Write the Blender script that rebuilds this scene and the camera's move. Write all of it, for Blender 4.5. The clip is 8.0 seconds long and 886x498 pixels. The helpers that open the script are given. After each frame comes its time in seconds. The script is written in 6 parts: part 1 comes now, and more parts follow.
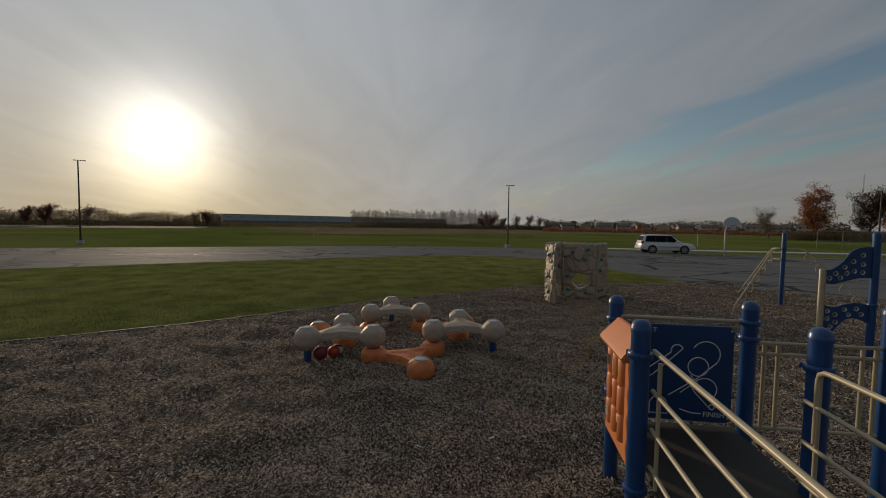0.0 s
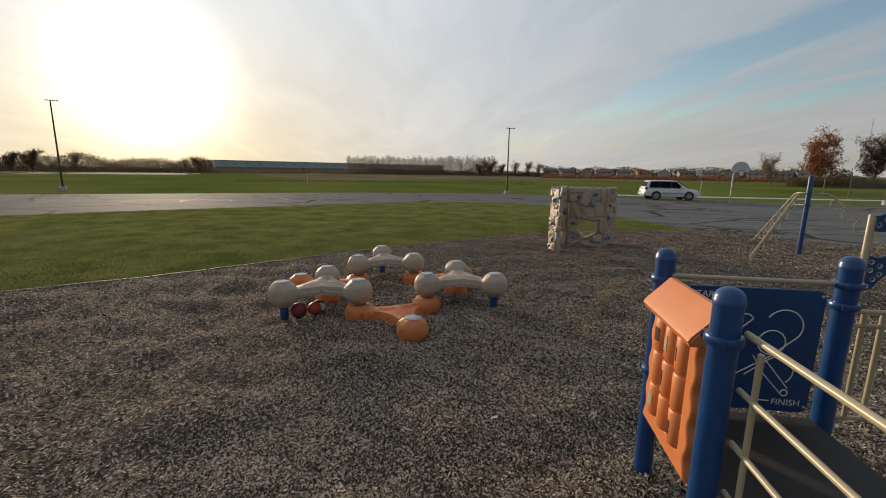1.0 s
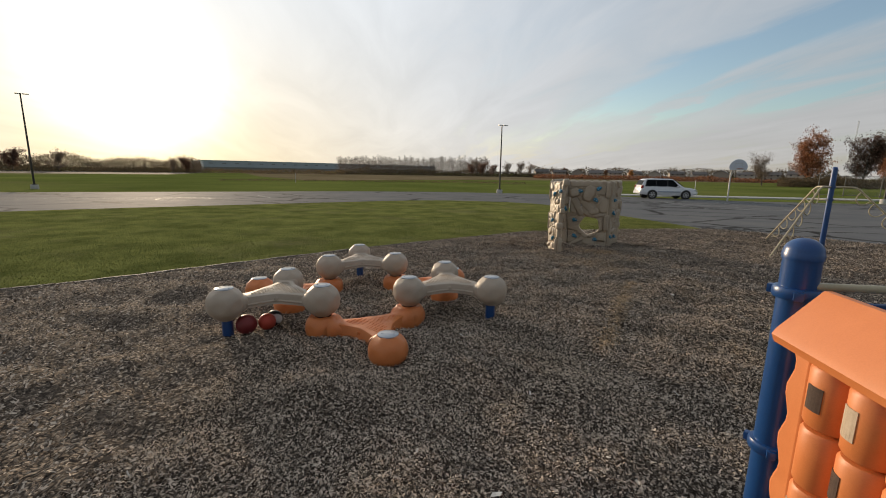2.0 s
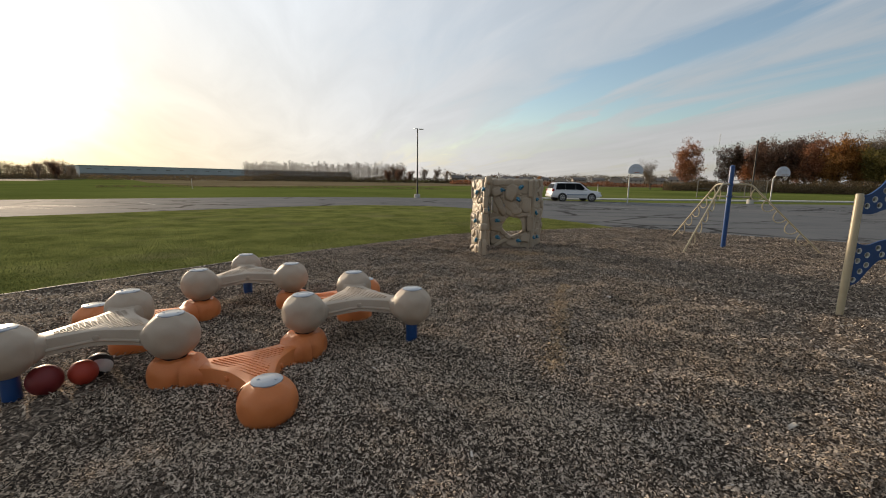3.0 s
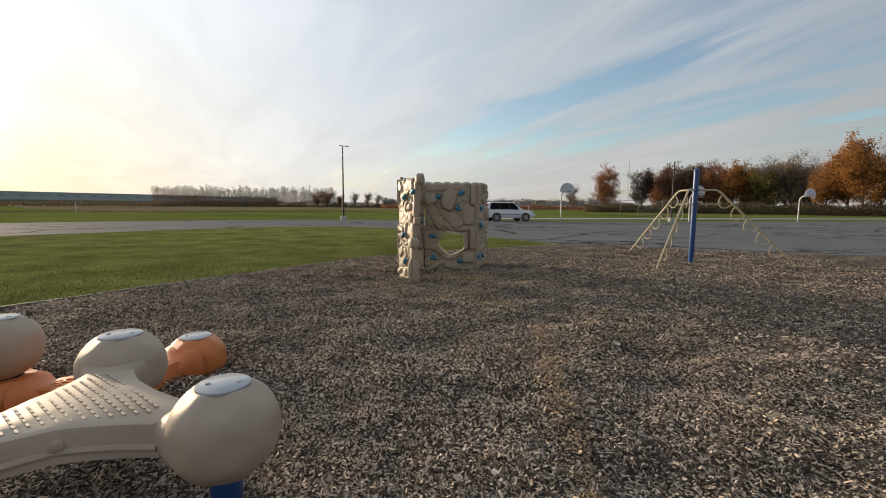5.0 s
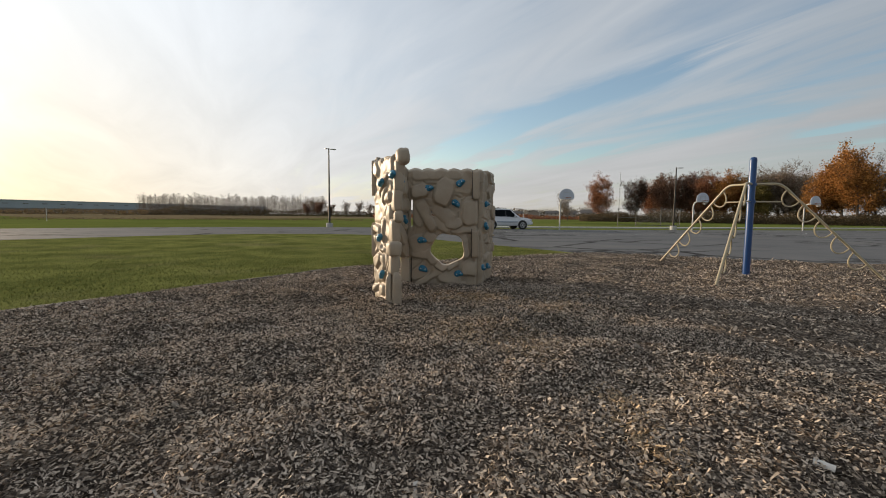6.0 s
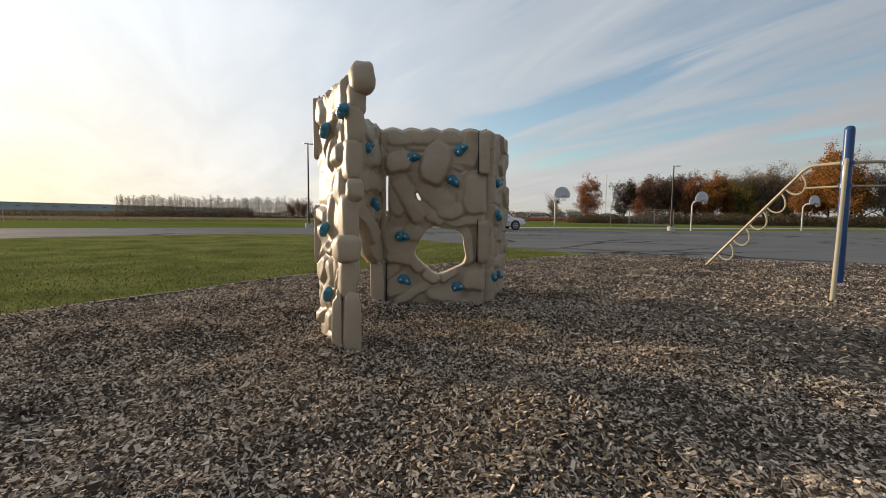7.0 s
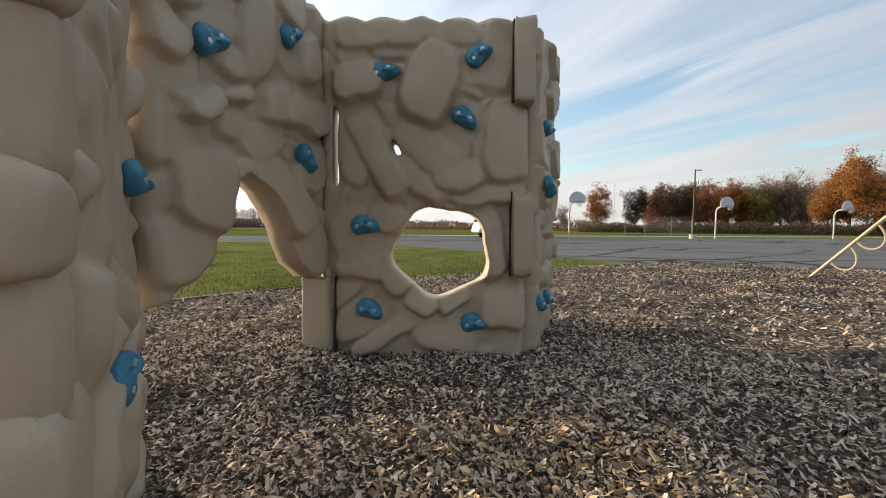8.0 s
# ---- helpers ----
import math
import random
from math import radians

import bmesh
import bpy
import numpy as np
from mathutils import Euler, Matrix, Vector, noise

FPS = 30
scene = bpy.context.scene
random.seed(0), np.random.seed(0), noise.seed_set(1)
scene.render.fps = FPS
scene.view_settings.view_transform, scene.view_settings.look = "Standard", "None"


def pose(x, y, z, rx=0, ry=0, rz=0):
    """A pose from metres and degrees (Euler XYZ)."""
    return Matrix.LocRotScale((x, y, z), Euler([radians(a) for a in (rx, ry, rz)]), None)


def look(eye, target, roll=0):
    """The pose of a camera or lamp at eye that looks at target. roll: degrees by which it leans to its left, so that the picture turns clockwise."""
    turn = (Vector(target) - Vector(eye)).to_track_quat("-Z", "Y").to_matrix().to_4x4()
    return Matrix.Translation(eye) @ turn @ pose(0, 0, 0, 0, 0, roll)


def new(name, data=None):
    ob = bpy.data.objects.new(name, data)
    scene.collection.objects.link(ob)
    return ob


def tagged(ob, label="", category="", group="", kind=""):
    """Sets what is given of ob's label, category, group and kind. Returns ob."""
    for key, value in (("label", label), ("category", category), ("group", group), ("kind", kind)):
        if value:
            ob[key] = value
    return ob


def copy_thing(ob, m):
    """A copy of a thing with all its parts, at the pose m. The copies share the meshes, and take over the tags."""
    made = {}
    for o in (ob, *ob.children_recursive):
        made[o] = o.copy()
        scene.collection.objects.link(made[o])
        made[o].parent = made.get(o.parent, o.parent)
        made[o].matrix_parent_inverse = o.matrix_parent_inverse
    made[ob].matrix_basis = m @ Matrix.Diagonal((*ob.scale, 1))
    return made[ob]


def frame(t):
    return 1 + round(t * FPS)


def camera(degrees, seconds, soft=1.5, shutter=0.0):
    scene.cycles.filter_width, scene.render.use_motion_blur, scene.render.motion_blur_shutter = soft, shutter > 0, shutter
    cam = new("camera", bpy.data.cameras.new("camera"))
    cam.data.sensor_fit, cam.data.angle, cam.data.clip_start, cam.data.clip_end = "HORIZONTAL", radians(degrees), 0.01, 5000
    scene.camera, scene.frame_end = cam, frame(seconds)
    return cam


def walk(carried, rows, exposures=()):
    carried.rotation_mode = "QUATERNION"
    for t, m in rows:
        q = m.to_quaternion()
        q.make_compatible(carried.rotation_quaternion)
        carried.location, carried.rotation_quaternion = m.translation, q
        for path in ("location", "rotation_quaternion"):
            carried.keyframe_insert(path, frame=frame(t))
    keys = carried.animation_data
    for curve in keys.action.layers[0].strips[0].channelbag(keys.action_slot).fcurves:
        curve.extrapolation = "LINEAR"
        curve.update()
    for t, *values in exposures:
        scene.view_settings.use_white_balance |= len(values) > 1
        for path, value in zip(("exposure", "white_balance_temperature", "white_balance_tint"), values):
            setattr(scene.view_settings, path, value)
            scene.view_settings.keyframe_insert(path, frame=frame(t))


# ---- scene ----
cam = camera(93.1, 8.0, soft=1.0)
PATH = [
    (0, (0.139, -0.225, 2.371), (-0.151, 1.75, 2.256), 0.8),
    (0.5, (0.089, 0.077, 2.328), (-0.185, 2.037, 2.041), 0.8),
    (1, (0.037, 0.784, 2.241), (-0.234, 2.732, 1.878), 0.8),
    (1.2, (0.023, 1.081, 2.177), (-0.248, 3.027, 1.803), 0.9),
    (2.3, (-0.062, 2.35, 1.899), (-0.237, 4.312, 1.558), 0.8),
    (2.5, (-0.07, 2.566, 1.844), (-0.139, 4.537, 1.515), 0.8),
    (3, (-0.035, 3.214, 1.746), (0.111, 5.182, 1.423), 0.8),
    (3.5, (0.028, 3.855, 1.62), (0.296, 5.813, 1.31), 0.6),
    (4, (0.113, 4.52, 1.487), (0.438, 6.471, 1.189), 0.7),
    (4.5, (0.248, 5.14, 1.382), (0.677, 7.076, 1.125), 0.8),
    (4.7, (0.335, 5.378, 1.362), (0.775, 7.314, 1.126), 0.6),
    (5.8, (0.847, 7.66, 1.095), (1.356, 9.588, 0.941), 0.55),
    (6, (0.969, 8.073, 1.057), (1.465, 10.004, 0.899), 0.6),
    (6.5, (1.198, 9.237, 0.97), (1.735, 11.158, 0.825), 0.65),
    (7, (1.504, 10.321, 0.859), (2.058, 12.238, 0.712), 0.6),
    (7.5, (1.823, 11.376, 0.76), (2.377, 13.293, 0.624), 0.65),
    (8, (2.142, 12.415, 0.644), (2.665, 14.343, 0.545), 0.5),
]
EXPOSURES = [(0.0, -1.32), (0.5, -0.74), (1.0, -0.38), (2.5, -0.16), (4.5, 0.0), (6.0, -0.06), (6.5, -0.02), (7.5, 0.16), (8.0, 0.55)]
walk(cam, [(t, look(eye, target, roll)) for t, eye, target, roll in PATH], EXPOSURES)

# ---- sky and sun ----
SUN_AZ, SUN_EL = radians(-42.0), radians(8.5)
SUN_DIR = Vector((math.sin(SUN_AZ) * math.cos(SUN_EL), math.cos(SUN_AZ) * math.cos(SUN_EL), math.sin(SUN_EL)))
world = bpy.data.worlds.new("evening_sky")
scene.world = world
world.use_nodes = True
wt = world.node_tree
wt.nodes.clear()


def node(tree, kind, **inputs):
    n = tree.nodes.new(kind)
    for key, value in inputs.items():
        n.inputs[key.replace("_", " ")].default_value = value
    return n


def math_node(tree, op, a, b=None, c=None, clamp=False):
    n = tree.nodes.new("ShaderNodeMath")
    n.operation = op
    n.use_clamp = clamp
    for i, v in enumerate((a, b, c)):
        if v is None:
            continue
        if isinstance(v, (int, float)):
            n.inputs[i].default_value = v
        else:
            tree.links.new(v, n.inputs[i])
    return n.outputs[0]


def mix_node(tree, fac, a, b, blend="MIX"):
    n = tree.nodes.new("ShaderNodeMix")
    n.data_type = "RGBA"
    n.blend_type = blend
    for sock, v in ((n.inputs[0], fac), (n.inputs[6], a), (n.inputs[7], b)):
        if isinstance(v, (int, float)):
            sock.default_value = v
        elif isinstance(v, tuple):
            sock.default_value = (*v[:3], 1)
        else:
            tree.links.new(v, sock)
    return n.outputs[2]


def ramp_node(tree, fac, stops, smooth=False):
    n = tree.nodes.new("ShaderNodeValToRGB")
    if smooth:
        n.color_ramp.interpolation = "EASE"
    while len(n.color_ramp.elements) < len(stops):
        n.color_ramp.elements.new(0.5)
    for e, (p, c) in zip(n.color_ramp.elements, stops):
        e.position = p
        e.color = (c, c, c, 1) if isinstance(c, (int, float)) else (*c, 1)
    tree.links.new(fac, n.inputs[0])
    return n.outputs[0]


def build_sky():
    L = wt.links.new
    coord = wt.nodes.new("ShaderNodeTexCoord").outputs["Generated"]
    sky = wt.nodes.new("ShaderNodeTexSky")
    sky.sky_type = "NISHITA"
    sky.sun_disc = False
    sky.sun_elevation, sky.sun_rotation = SUN_EL, SUN_AZ
    sky.altitude, sky.air_density, sky.dust_density, sky.ozone_density = 200, 1.0, 1.5, 1.6
    sep = wt.nodes.new("ShaderNodeSeparateXYZ")
    L(coord, sep.inputs[0])
    up = math_node(wt, "MAXIMUM", sep.outputs[2], 0.0)
    den = math_node(wt, "ADD", up, 0.10)
    px, py = math_node(wt, "DIVIDE", sep.outputs[0], den), math_node(wt, "DIVIDE", sep.outputs[1], den)
    # the cirrus streams run out of the far end of the walk, over the lot
    ang = radians(-16)
    along = math_node(wt, "ADD", math_node(wt, "MULTIPLY", px, math.sin(ang)), math_node(wt, "MULTIPLY", py, math.cos(ang)))
    across = math_node(wt, "SUBTRACT", math_node(wt, "MULTIPLY", px, math.cos(ang)), math_node(wt, "MULTIPLY", py, math.sin(ang)))

    def streaks(sa, sc, seed, detail, distortion):
        comb = wt.nodes.new("ShaderNodeCombineXYZ")
        L(math_node(wt, "MULTIPLY", along, sa), comb.inputs[0])
        L(math_node(wt, "MULTIPLY", across, sc), comb.inputs[1])
        comb.inputs[2].default_value = seed
        n = node(wt, "ShaderNodeTexNoise", Scale=1.0, Detail=detail, Roughness=0.58, Distortion=distortion)
        L(comb.outputs[0], n.inputs["Vector"])
        return n.outputs["Fac"]

    broad, fine = streaks(0.22, 0.60, 3.1, 6, 0.6), streaks(0.50, 1.7, 8.7, 9, 0.9)
    cover = math_node(wt, "ADD", math_node(wt, "MULTIPLY", broad, 0.56), math_node(wt, "MULTIPLY", fine, 0.44))
    dot = wt.nodes.new("ShaderNodeVectorMath")
    dot.operation = "DOT_PRODUCT"
    L(coord, dot.inputs[0])
    dot.inputs[1].default_value = SUN_DIR
    near = math_node(wt, "MAXIMUM", dot.outputs["Value"], 0.0)
    wide = math_node(wt, "POWER", near, 5.0)
    # thicker veil towards the sun and the horizon
    cover = math_node(wt, "ADD", cover, math_node(wt, "MULTIPLY", wide, 0.16))
    low = math_node(wt, "POWER", math_node(wt, "SUBTRACT", 1.0, up), 7.0)
    cover = math_node(wt, "ADD", cover, math_node(wt, "MULTIPLY", low, 0.20))
    # the veil thins in long gaps that run with the streams and thickens on the sun's side
    drift = math_node(wt, "MULTIPLY", math_node(wt, "ADD", across, math_node(wt, "MULTIPLY", math_node(wt, "SUBTRACT", fine, 0.5), 1.3)), 0.2)
    bank = ramp_node(wt, drift, [(0.0, 0.58), (0.10, 0.585), (0.19, 0.51), (0.35, 0.486), (0.405, 0.436), (0.45, 0.475), (0.57, 0.480), (0.625, 0.435), (0.67, 0.500), (0.73, 0.545), (0.80, 0.48), (1.0, 0.50)])
    cover = math_node(wt, "ADD", cover, math_node(wt, "SUBTRACT", bank, 0.5))
    # thin blue rifts low over the lot, each with a bearing, a height, a slope, a length and a width in degrees
    az = math_node(wt, "MULTIPLY", math_node(wt, "ARCTAN2", sep.outputs[0], sep.outputs[1]), 57.2958)
    el = math_node(wt, "MULTIPLY", math_node(wt, "ARCSINE", sep.outputs[2]), 57.2958)
    fray = math_node(wt, "MULTIPLY", math_node(wt, "SUBTRACT", fine, 0.5), 4.0)
    for a0, e0, slope, length, width, depth in ((21.5, 10.4, 0.40, 4.6, 0.75, 0.15), (22.5, 7.7, 0.28, 3.4, 0.42, 0.15), (31.8, 7.7, 0.20, 3.0, 0.50, 0.17), (34.0, 14.6, 0.20, 13.0, 1.5, 0.06), (57.0, 9.2, 0.12, 5.0, 0.6, 0.13), (17.0, 9.0, 0.33, 7.0, 1.1, 0.07)):
        du = math_node(wt, "SUBTRACT", az, a0)
        dv = math_node(wt, "SUBTRACT", math_node(wt, "SUBTRACT", math_node(wt, "ADD", el, fray), e0), math_node(wt, "MULTIPLY", du, slope))
        r2 = math_node(wt, "ADD", math_node(wt, "POWER", math_node(wt, "ABSOLUTE", math_node(wt, "DIVIDE", du, length)), 2.0), math_node(wt, "POWER", math_node(wt, "ABSOLUTE", math_node(wt, "DIVIDE", dv, width)), 2.0))
        cover = math_node(wt, "SUBTRACT", cover, math_node(wt, "MULTIPLY", math_node(wt, "POWER", 2.71828, math_node(wt, "MULTIPLY", r2, -1.0)), 2.1 * depth))
    mask = ramp_node(wt, cover, [(0.40, 0.12), (0.54, 0.78), (0.66, 1.0)], True)
    glow = math_node(wt, "ADD", math_node(wt, "MULTIPLY", wide, VEIL_WIDE), math_node(wt, "MULTIPLY", math_node(wt, "POWER", near, 60.0), VEIL_MID))
    glow = math_node(wt, "ADD", glow, math_node(wt, "MULTIPLY", math_node(wt, "POWER", near, 200.0), VEIL_CORE))
    glow = math_node(wt, "ADD", glow, math_node(wt, "MULTIPLY", math_node(wt, "POWER", near, 2.0), VEIL_BROAD))
    level = math_node(wt, "ADD", glow, VEIL_BASE)
    level = math_node(wt, "MULTIPLY", level, math_node(wt, "ADD", math_node(wt, "MULTIPLY", fine, 0.36), 0.835))
    # the eastern sky, away from the sun, is dimmer
    east = ramp_node(wt, math_node(wt, "ADD", math_node(wt, "MULTIPLY", dot.outputs["Value"], 0.5), 0.5), [(0.05, 0.58), (0.36, 0.76), (0.58, 1.0)], True)
    level = math_node(wt, "MULTIPLY", level, east)
    warm = mix_node(wt, math_node(wt, "MULTIPLY", low, 0.8, clamp=True), (0.905, 0.965, 1.035), (1.0, 0.93, 0.83))
    warm = mix_node(wt, math_node(wt, "MULTIPLY", math_node(wt, "POWER", near, 9.0), math_node(wt, "POWER", math_node(wt, "SUBTRACT", 1.0, up), 3.5)), warm, (1.0, 0.80, 0.47))
    scaled = wt.nodes.new("ShaderNodeVectorMath")
    scaled.operation = "SCALE"
    L(warm, scaled.inputs[0])
    L(level, scaled.inputs["Scale"])
    blue = wt.nodes.new("ShaderNodeVectorMath")
    blue.operation = "SCALE"
    L(sky.outputs[0], blue.inputs[0])
    blue.inputs["Scale"].default_value = BLUE
    clear = mix_node(wt, 1.0, blue.outputs[0], (1.00, 1.02, 1.03), "MULTIPLY")
    col = mix_node(wt, mask, clear, scaled.outputs[0])
    bg = wt.nodes.new("ShaderNodeBackground")
    bg.inputs["Strength"].default_value = 0.1
    L(col, bg.inputs["Color"])
    out = wt.nodes.new("ShaderNodeOutputWorld")
    L(bg.outputs[0], out.inputs["Surface"])


VEIL_BASE, VEIL_BROAD, VEIL_WIDE, VEIL_MID, VEIL_CORE, BLUE = 5.5, 3.7, 2.6, 2.5, 26.0, 2.2
build_sky()
sun = new("sun", bpy.data.lights.new("sun", "SUN"))
sun.data.energy, sun.data.angle, sun.data.color = 4.6, radians(2.6), (1.0, 0.78, 0.54)
sun.matrix_world = look((-40, 45, 12), Vector((-40, 45, 12)) - SUN_DIR)

# ---- materials ----


def surface(name, dark, light, scale=6.0, fine=60.0, rough=0.6, metal=0.0, bump=0.15, depth=0.01, per_object=0.0, per_island=0.0, spec=0.5, stretch=(1, 1, 1), stain=None, coat=0.0, lo=0.30, hi=0.70):
    """A surface with broad and fine variation in colour, roughness and relief, in metres of the object."""
    m = bpy.data.materials.new(name)
    m.use_nodes = True
    t = m.node_tree
    bsdf = t.nodes["Principled BSDF"]
    coord = t.nodes.new("ShaderNodeTexCoord").outputs["Object"]
    mapping = t.nodes.new("ShaderNodeMapping")
    mapping.inputs["Scale"].default_value = stretch
    t.links.new(coord, mapping.inputs["Vector"])
    big = node(t, "ShaderNodeTexNoise", Scale=scale, Detail=6.0, Roughness=0.6)
    small = node(t, "ShaderNodeTexNoise", Scale=fine, Detail=5.0, Roughness=0.65)
    for n in (big, small):
        t.links.new(mapping.outputs[0], n.inputs["Vector"])
    f = math_node(t, "ADD", math_node(t, "MULTIPLY", big.outputs["Fac"], 0.6), math_node(t, "MULTIPLY", small.outputs["Fac"], 0.4))
    if per_object:
        info = t.nodes.new("ShaderNodeObjectInfo").outputs["Random"]
        f = math_node(t, "ADD", f, math_node(t, "MULTIPLY", math_node(t, "SUBTRACT", info, 0.5), per_object))
    if per_island:
        isl = t.nodes.new("ShaderNodeNewGeometry").outputs["Random Per Island"]
        f = math_node(t, "ADD", f, math_node(t, "MULTIPLY", math_node(t, "SUBTRACT", isl, 0.5), per_island))
    col = ramp_node(t, f, [(lo, dark), (hi, light)])
    if stain:
        s = node(t, "ShaderNodeTexNoise", Scale=scale * 0.35, Detail=8.0, Roughness=0.7)
        t.links.new(mapping.outputs[0], s.inputs["Vector"])
        col = mix_node(t, ramp_node(t, s.outputs["Fac"], [(0.52, 0.0), (0.68, 0.75)]), col, stain)
    t.links.new(col, bsdf.inputs["Base Color"])
    bsdf.inputs["Metallic"].default_value = metal
    bsdf.inputs["Specular IOR Level"].default_value = spec
    bsdf.inputs["Coat Weight"].default_value = coat
    t.links.new(math_node(t, "ADD", rough - 0.08, math_node(t, "MULTIPLY", f, 0.16)), bsdf.inputs["Roughness"])
    if bump:
        b = node(t, "ShaderNodeBump", Strength=bump, Distance=depth)
        t.links.new(math_node(t, "ADD", big.outputs["Fac"], math_node(t, "MULTIPLY", small.outputs["Fac"], 0.7)), b.inputs["Height"])
        t.links.new(b.outputs[0], bsdf.inputs["Normal"])
    return m


M_TAN = surface("moulded_tan_plastic", (0.39, 0.315, 0.24), (0.48, 0.40, 0.315), 4, 220, 0.58, bump=0.08, depth=0.002, stain=(0.42, 0.335, 0.25))
M_ORANGE = surface("moulded_orange_plastic", (0.57, 0.165, 0.042), (0.70, 0.235, 0.074), 4, 200, 0.48, bump=0.1, depth=0.003, stain=(0.60, 0.22, 0.08))
M_CAP = surface("cap_disc_plastic", (0.30, 0.33, 0.37), (0.41, 0.43, 0.46), 12, 150, 0.16, bump=0.05, depth=0.002)
M_BLUE = surface("blue_powder_coat", (0.006, 0.045, 0.165), (0.010, 0.068, 0.225), 3, 160, 0.33, bump=0.05, depth=0.002, coat=0.2)
M_BLUE_PANEL = surface("blue_panel_plastic", (0.006, 0.040, 0.135), (0.010, 0.058, 0.185), 4, 180, 0.45, bump=0.06, depth=0.002)
M_PIPE = surface("tan_powder_coat", (0.37, 0.31, 0.195), (0.48, 0.41, 0.275), 5, 140, 0.36, bump=0.06, depth=0.002)
M_ROCK = surface("cast_rock_plastic", (0.385, 0.31, 0.225), (0.47, 0.39, 0.29), 2.5, 120, 0.5, bump=0.08, depth=0.003, stain=(0.36, 0.275, 0.19))
M_HOLD = surface("teal_hold_resin", (0.018, 0.155, 0.265), (0.045, 0.24, 0.38), 14, 160, 0.42, bump=0.2, depth=0.004)
M_BOLT = surface("zinc_bolt", (0.45, 0.45, 0.44), (0.62, 0.62, 0.60), 30, 200, 0.3, metal=1.0, bump=0.05)
M_DARK = surface("black_rubber_and_gap_shade", (0.012, 0.012, 0.012), (0.03, 0.03, 0.03), 20, 120, 0.7)
M_WHITE = surface("white_line_plastic", (0.66, 0.66, 0.64), (0.78, 0.78, 0.76), 20, 140, 0.5)
M_CHIP = surface("wood_chips", (0.060, 0.048, 0.040), (0.63, 0.53, 0.43), 0.9, 40, 0.85, bump=0.2, depth=0.003, per_island=0.95, spec=0.04)


def tint_chips(m):
    """Fresher yellow-brown chips lie in patches."""
    t = m.node_tree
    bsdf = t.nodes["Principled BSDF"]
    coord = t.nodes.new("ShaderNodeTexCoord").outputs["Object"]
    n = node(t, "ShaderNodeTexNoise", Scale=0.45, Detail=4.0, Roughness=0.6)
    t.links.new(coord, n.inputs["Vector"])
    isl = t.nodes.new("ShaderNodeNewGeometry").outputs["Random Per Island"]
    f = math_node(t, "MULTIPLY", ramp_node(t, n.outputs["Fac"], [(0.46, 0.10), (0.66, 0.9)]), ramp_node(t, isl, [(0.25, 0.0), (0.75, 1.0)]))
    old = bsdf.inputs["Base Color"].links[0].from_socket
    t.links.new(mix_node(t, f, old, mix_node(t, 0.35, old, (0.50, 0.33, 0.15))), bsdf.inputs["Base Color"])


tint_chips(M_CHIP)


def mulch_material():
    """A bed of packed chips: stretched cells of many tones at two sizes."""
    m = surface("mulch_bed", (0.07, 0.055, 0.044), (0.20, 0.16, 0.125), 0.8, 75, 0.9, bump=0, spec=0.03)
    t = m.node_tree
    bsdf = t.nodes["Principled BSDF"]
    coord = t.nodes.new("ShaderNodeTexCoord").outputs["Object"]
    wob = node(t, "ShaderNodeTexNoise", Scale=7.0, Detail=3.0)
    t.links.new(coord, wob.inputs["Vector"])
    warped = mix_node(t, 0.12, coord, wob.outputs["Color"], "ADD")
    cols, heights = [], []
    for sx, sy, rot in ((26, 62, 0.5), (58, 24, 0.2)):
        mp = t.nodes.new("ShaderNodeMapping")
        mp.inputs["Scale"].default_value = (sx, sy, 1)
        mp.inputs["Rotation"].default_value = (0, 0, rot)
        t.links.new(warped, mp.inputs["Vector"])
        v = node(t, "ShaderNodeTexVoronoi", Scale=1.0)
        t.links.new(mp.outputs[0], v.inputs["Vector"])
        cols.append(v.outputs["Color"])
        heights.append(v.outputs["Distance"])
    sep = [t.nodes.new("ShaderNodeSeparateColor") for _ in cols]
    for q, c in zip(sep, cols):
        t.links.new(c, q.inputs[0])
    pick = ramp_node(t, sep[1].outputs[1], [(0.48, 0.0), (0.52, 1.0)])
    tone = mix_node(t, pick, sep[0].outputs[0], sep[1].outputs[0])
    high = mix_node(t, pick, heights[0], heights[1])
    chip = ramp_node(t, tone, [(0.0, (0.065, 0.051, 0.040)), (0.45, (0.20, 0.158, 0.122)), (0.8, (0.36, 0.288, 0.222)), (1.0, (0.56, 0.46, 0.36))])
    old = bsdf.inputs["Base Color"].links[0].from_socket
    # shade between the packed chips is put into the colour: cell edges darken
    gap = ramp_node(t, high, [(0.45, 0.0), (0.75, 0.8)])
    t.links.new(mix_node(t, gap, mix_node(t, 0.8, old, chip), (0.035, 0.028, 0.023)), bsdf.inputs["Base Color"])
    b = node(t, "ShaderNodeBump", Strength=1.0, Distance=0.02)
    b.invert = True
    t.links.new(high, b.inputs["Height"])
    t.links.new(b.outputs[0], bsdf.inputs["Normal"])
    return m


M_MULCH = mulch_material()
M_EDGE = surface("dull_edging_board", (0.08, 0.070, 0.056), (0.22, 0.195, 0.165), 1.5, 60, 0.7)
M_CONC = surface("concrete", (0.36, 0.35, 0.33), (0.50, 0.49, 0.46), 2, 40, 0.8, bump=0.3)


def grass_material(name, dark, light, dry, scale=0.35):
    m = surface(name, dark, light, scale, 22, 0.95, bump=1.0, depth=0.06, stain=dry, spec=0.0, lo=0.40, hi=0.60)
    return m


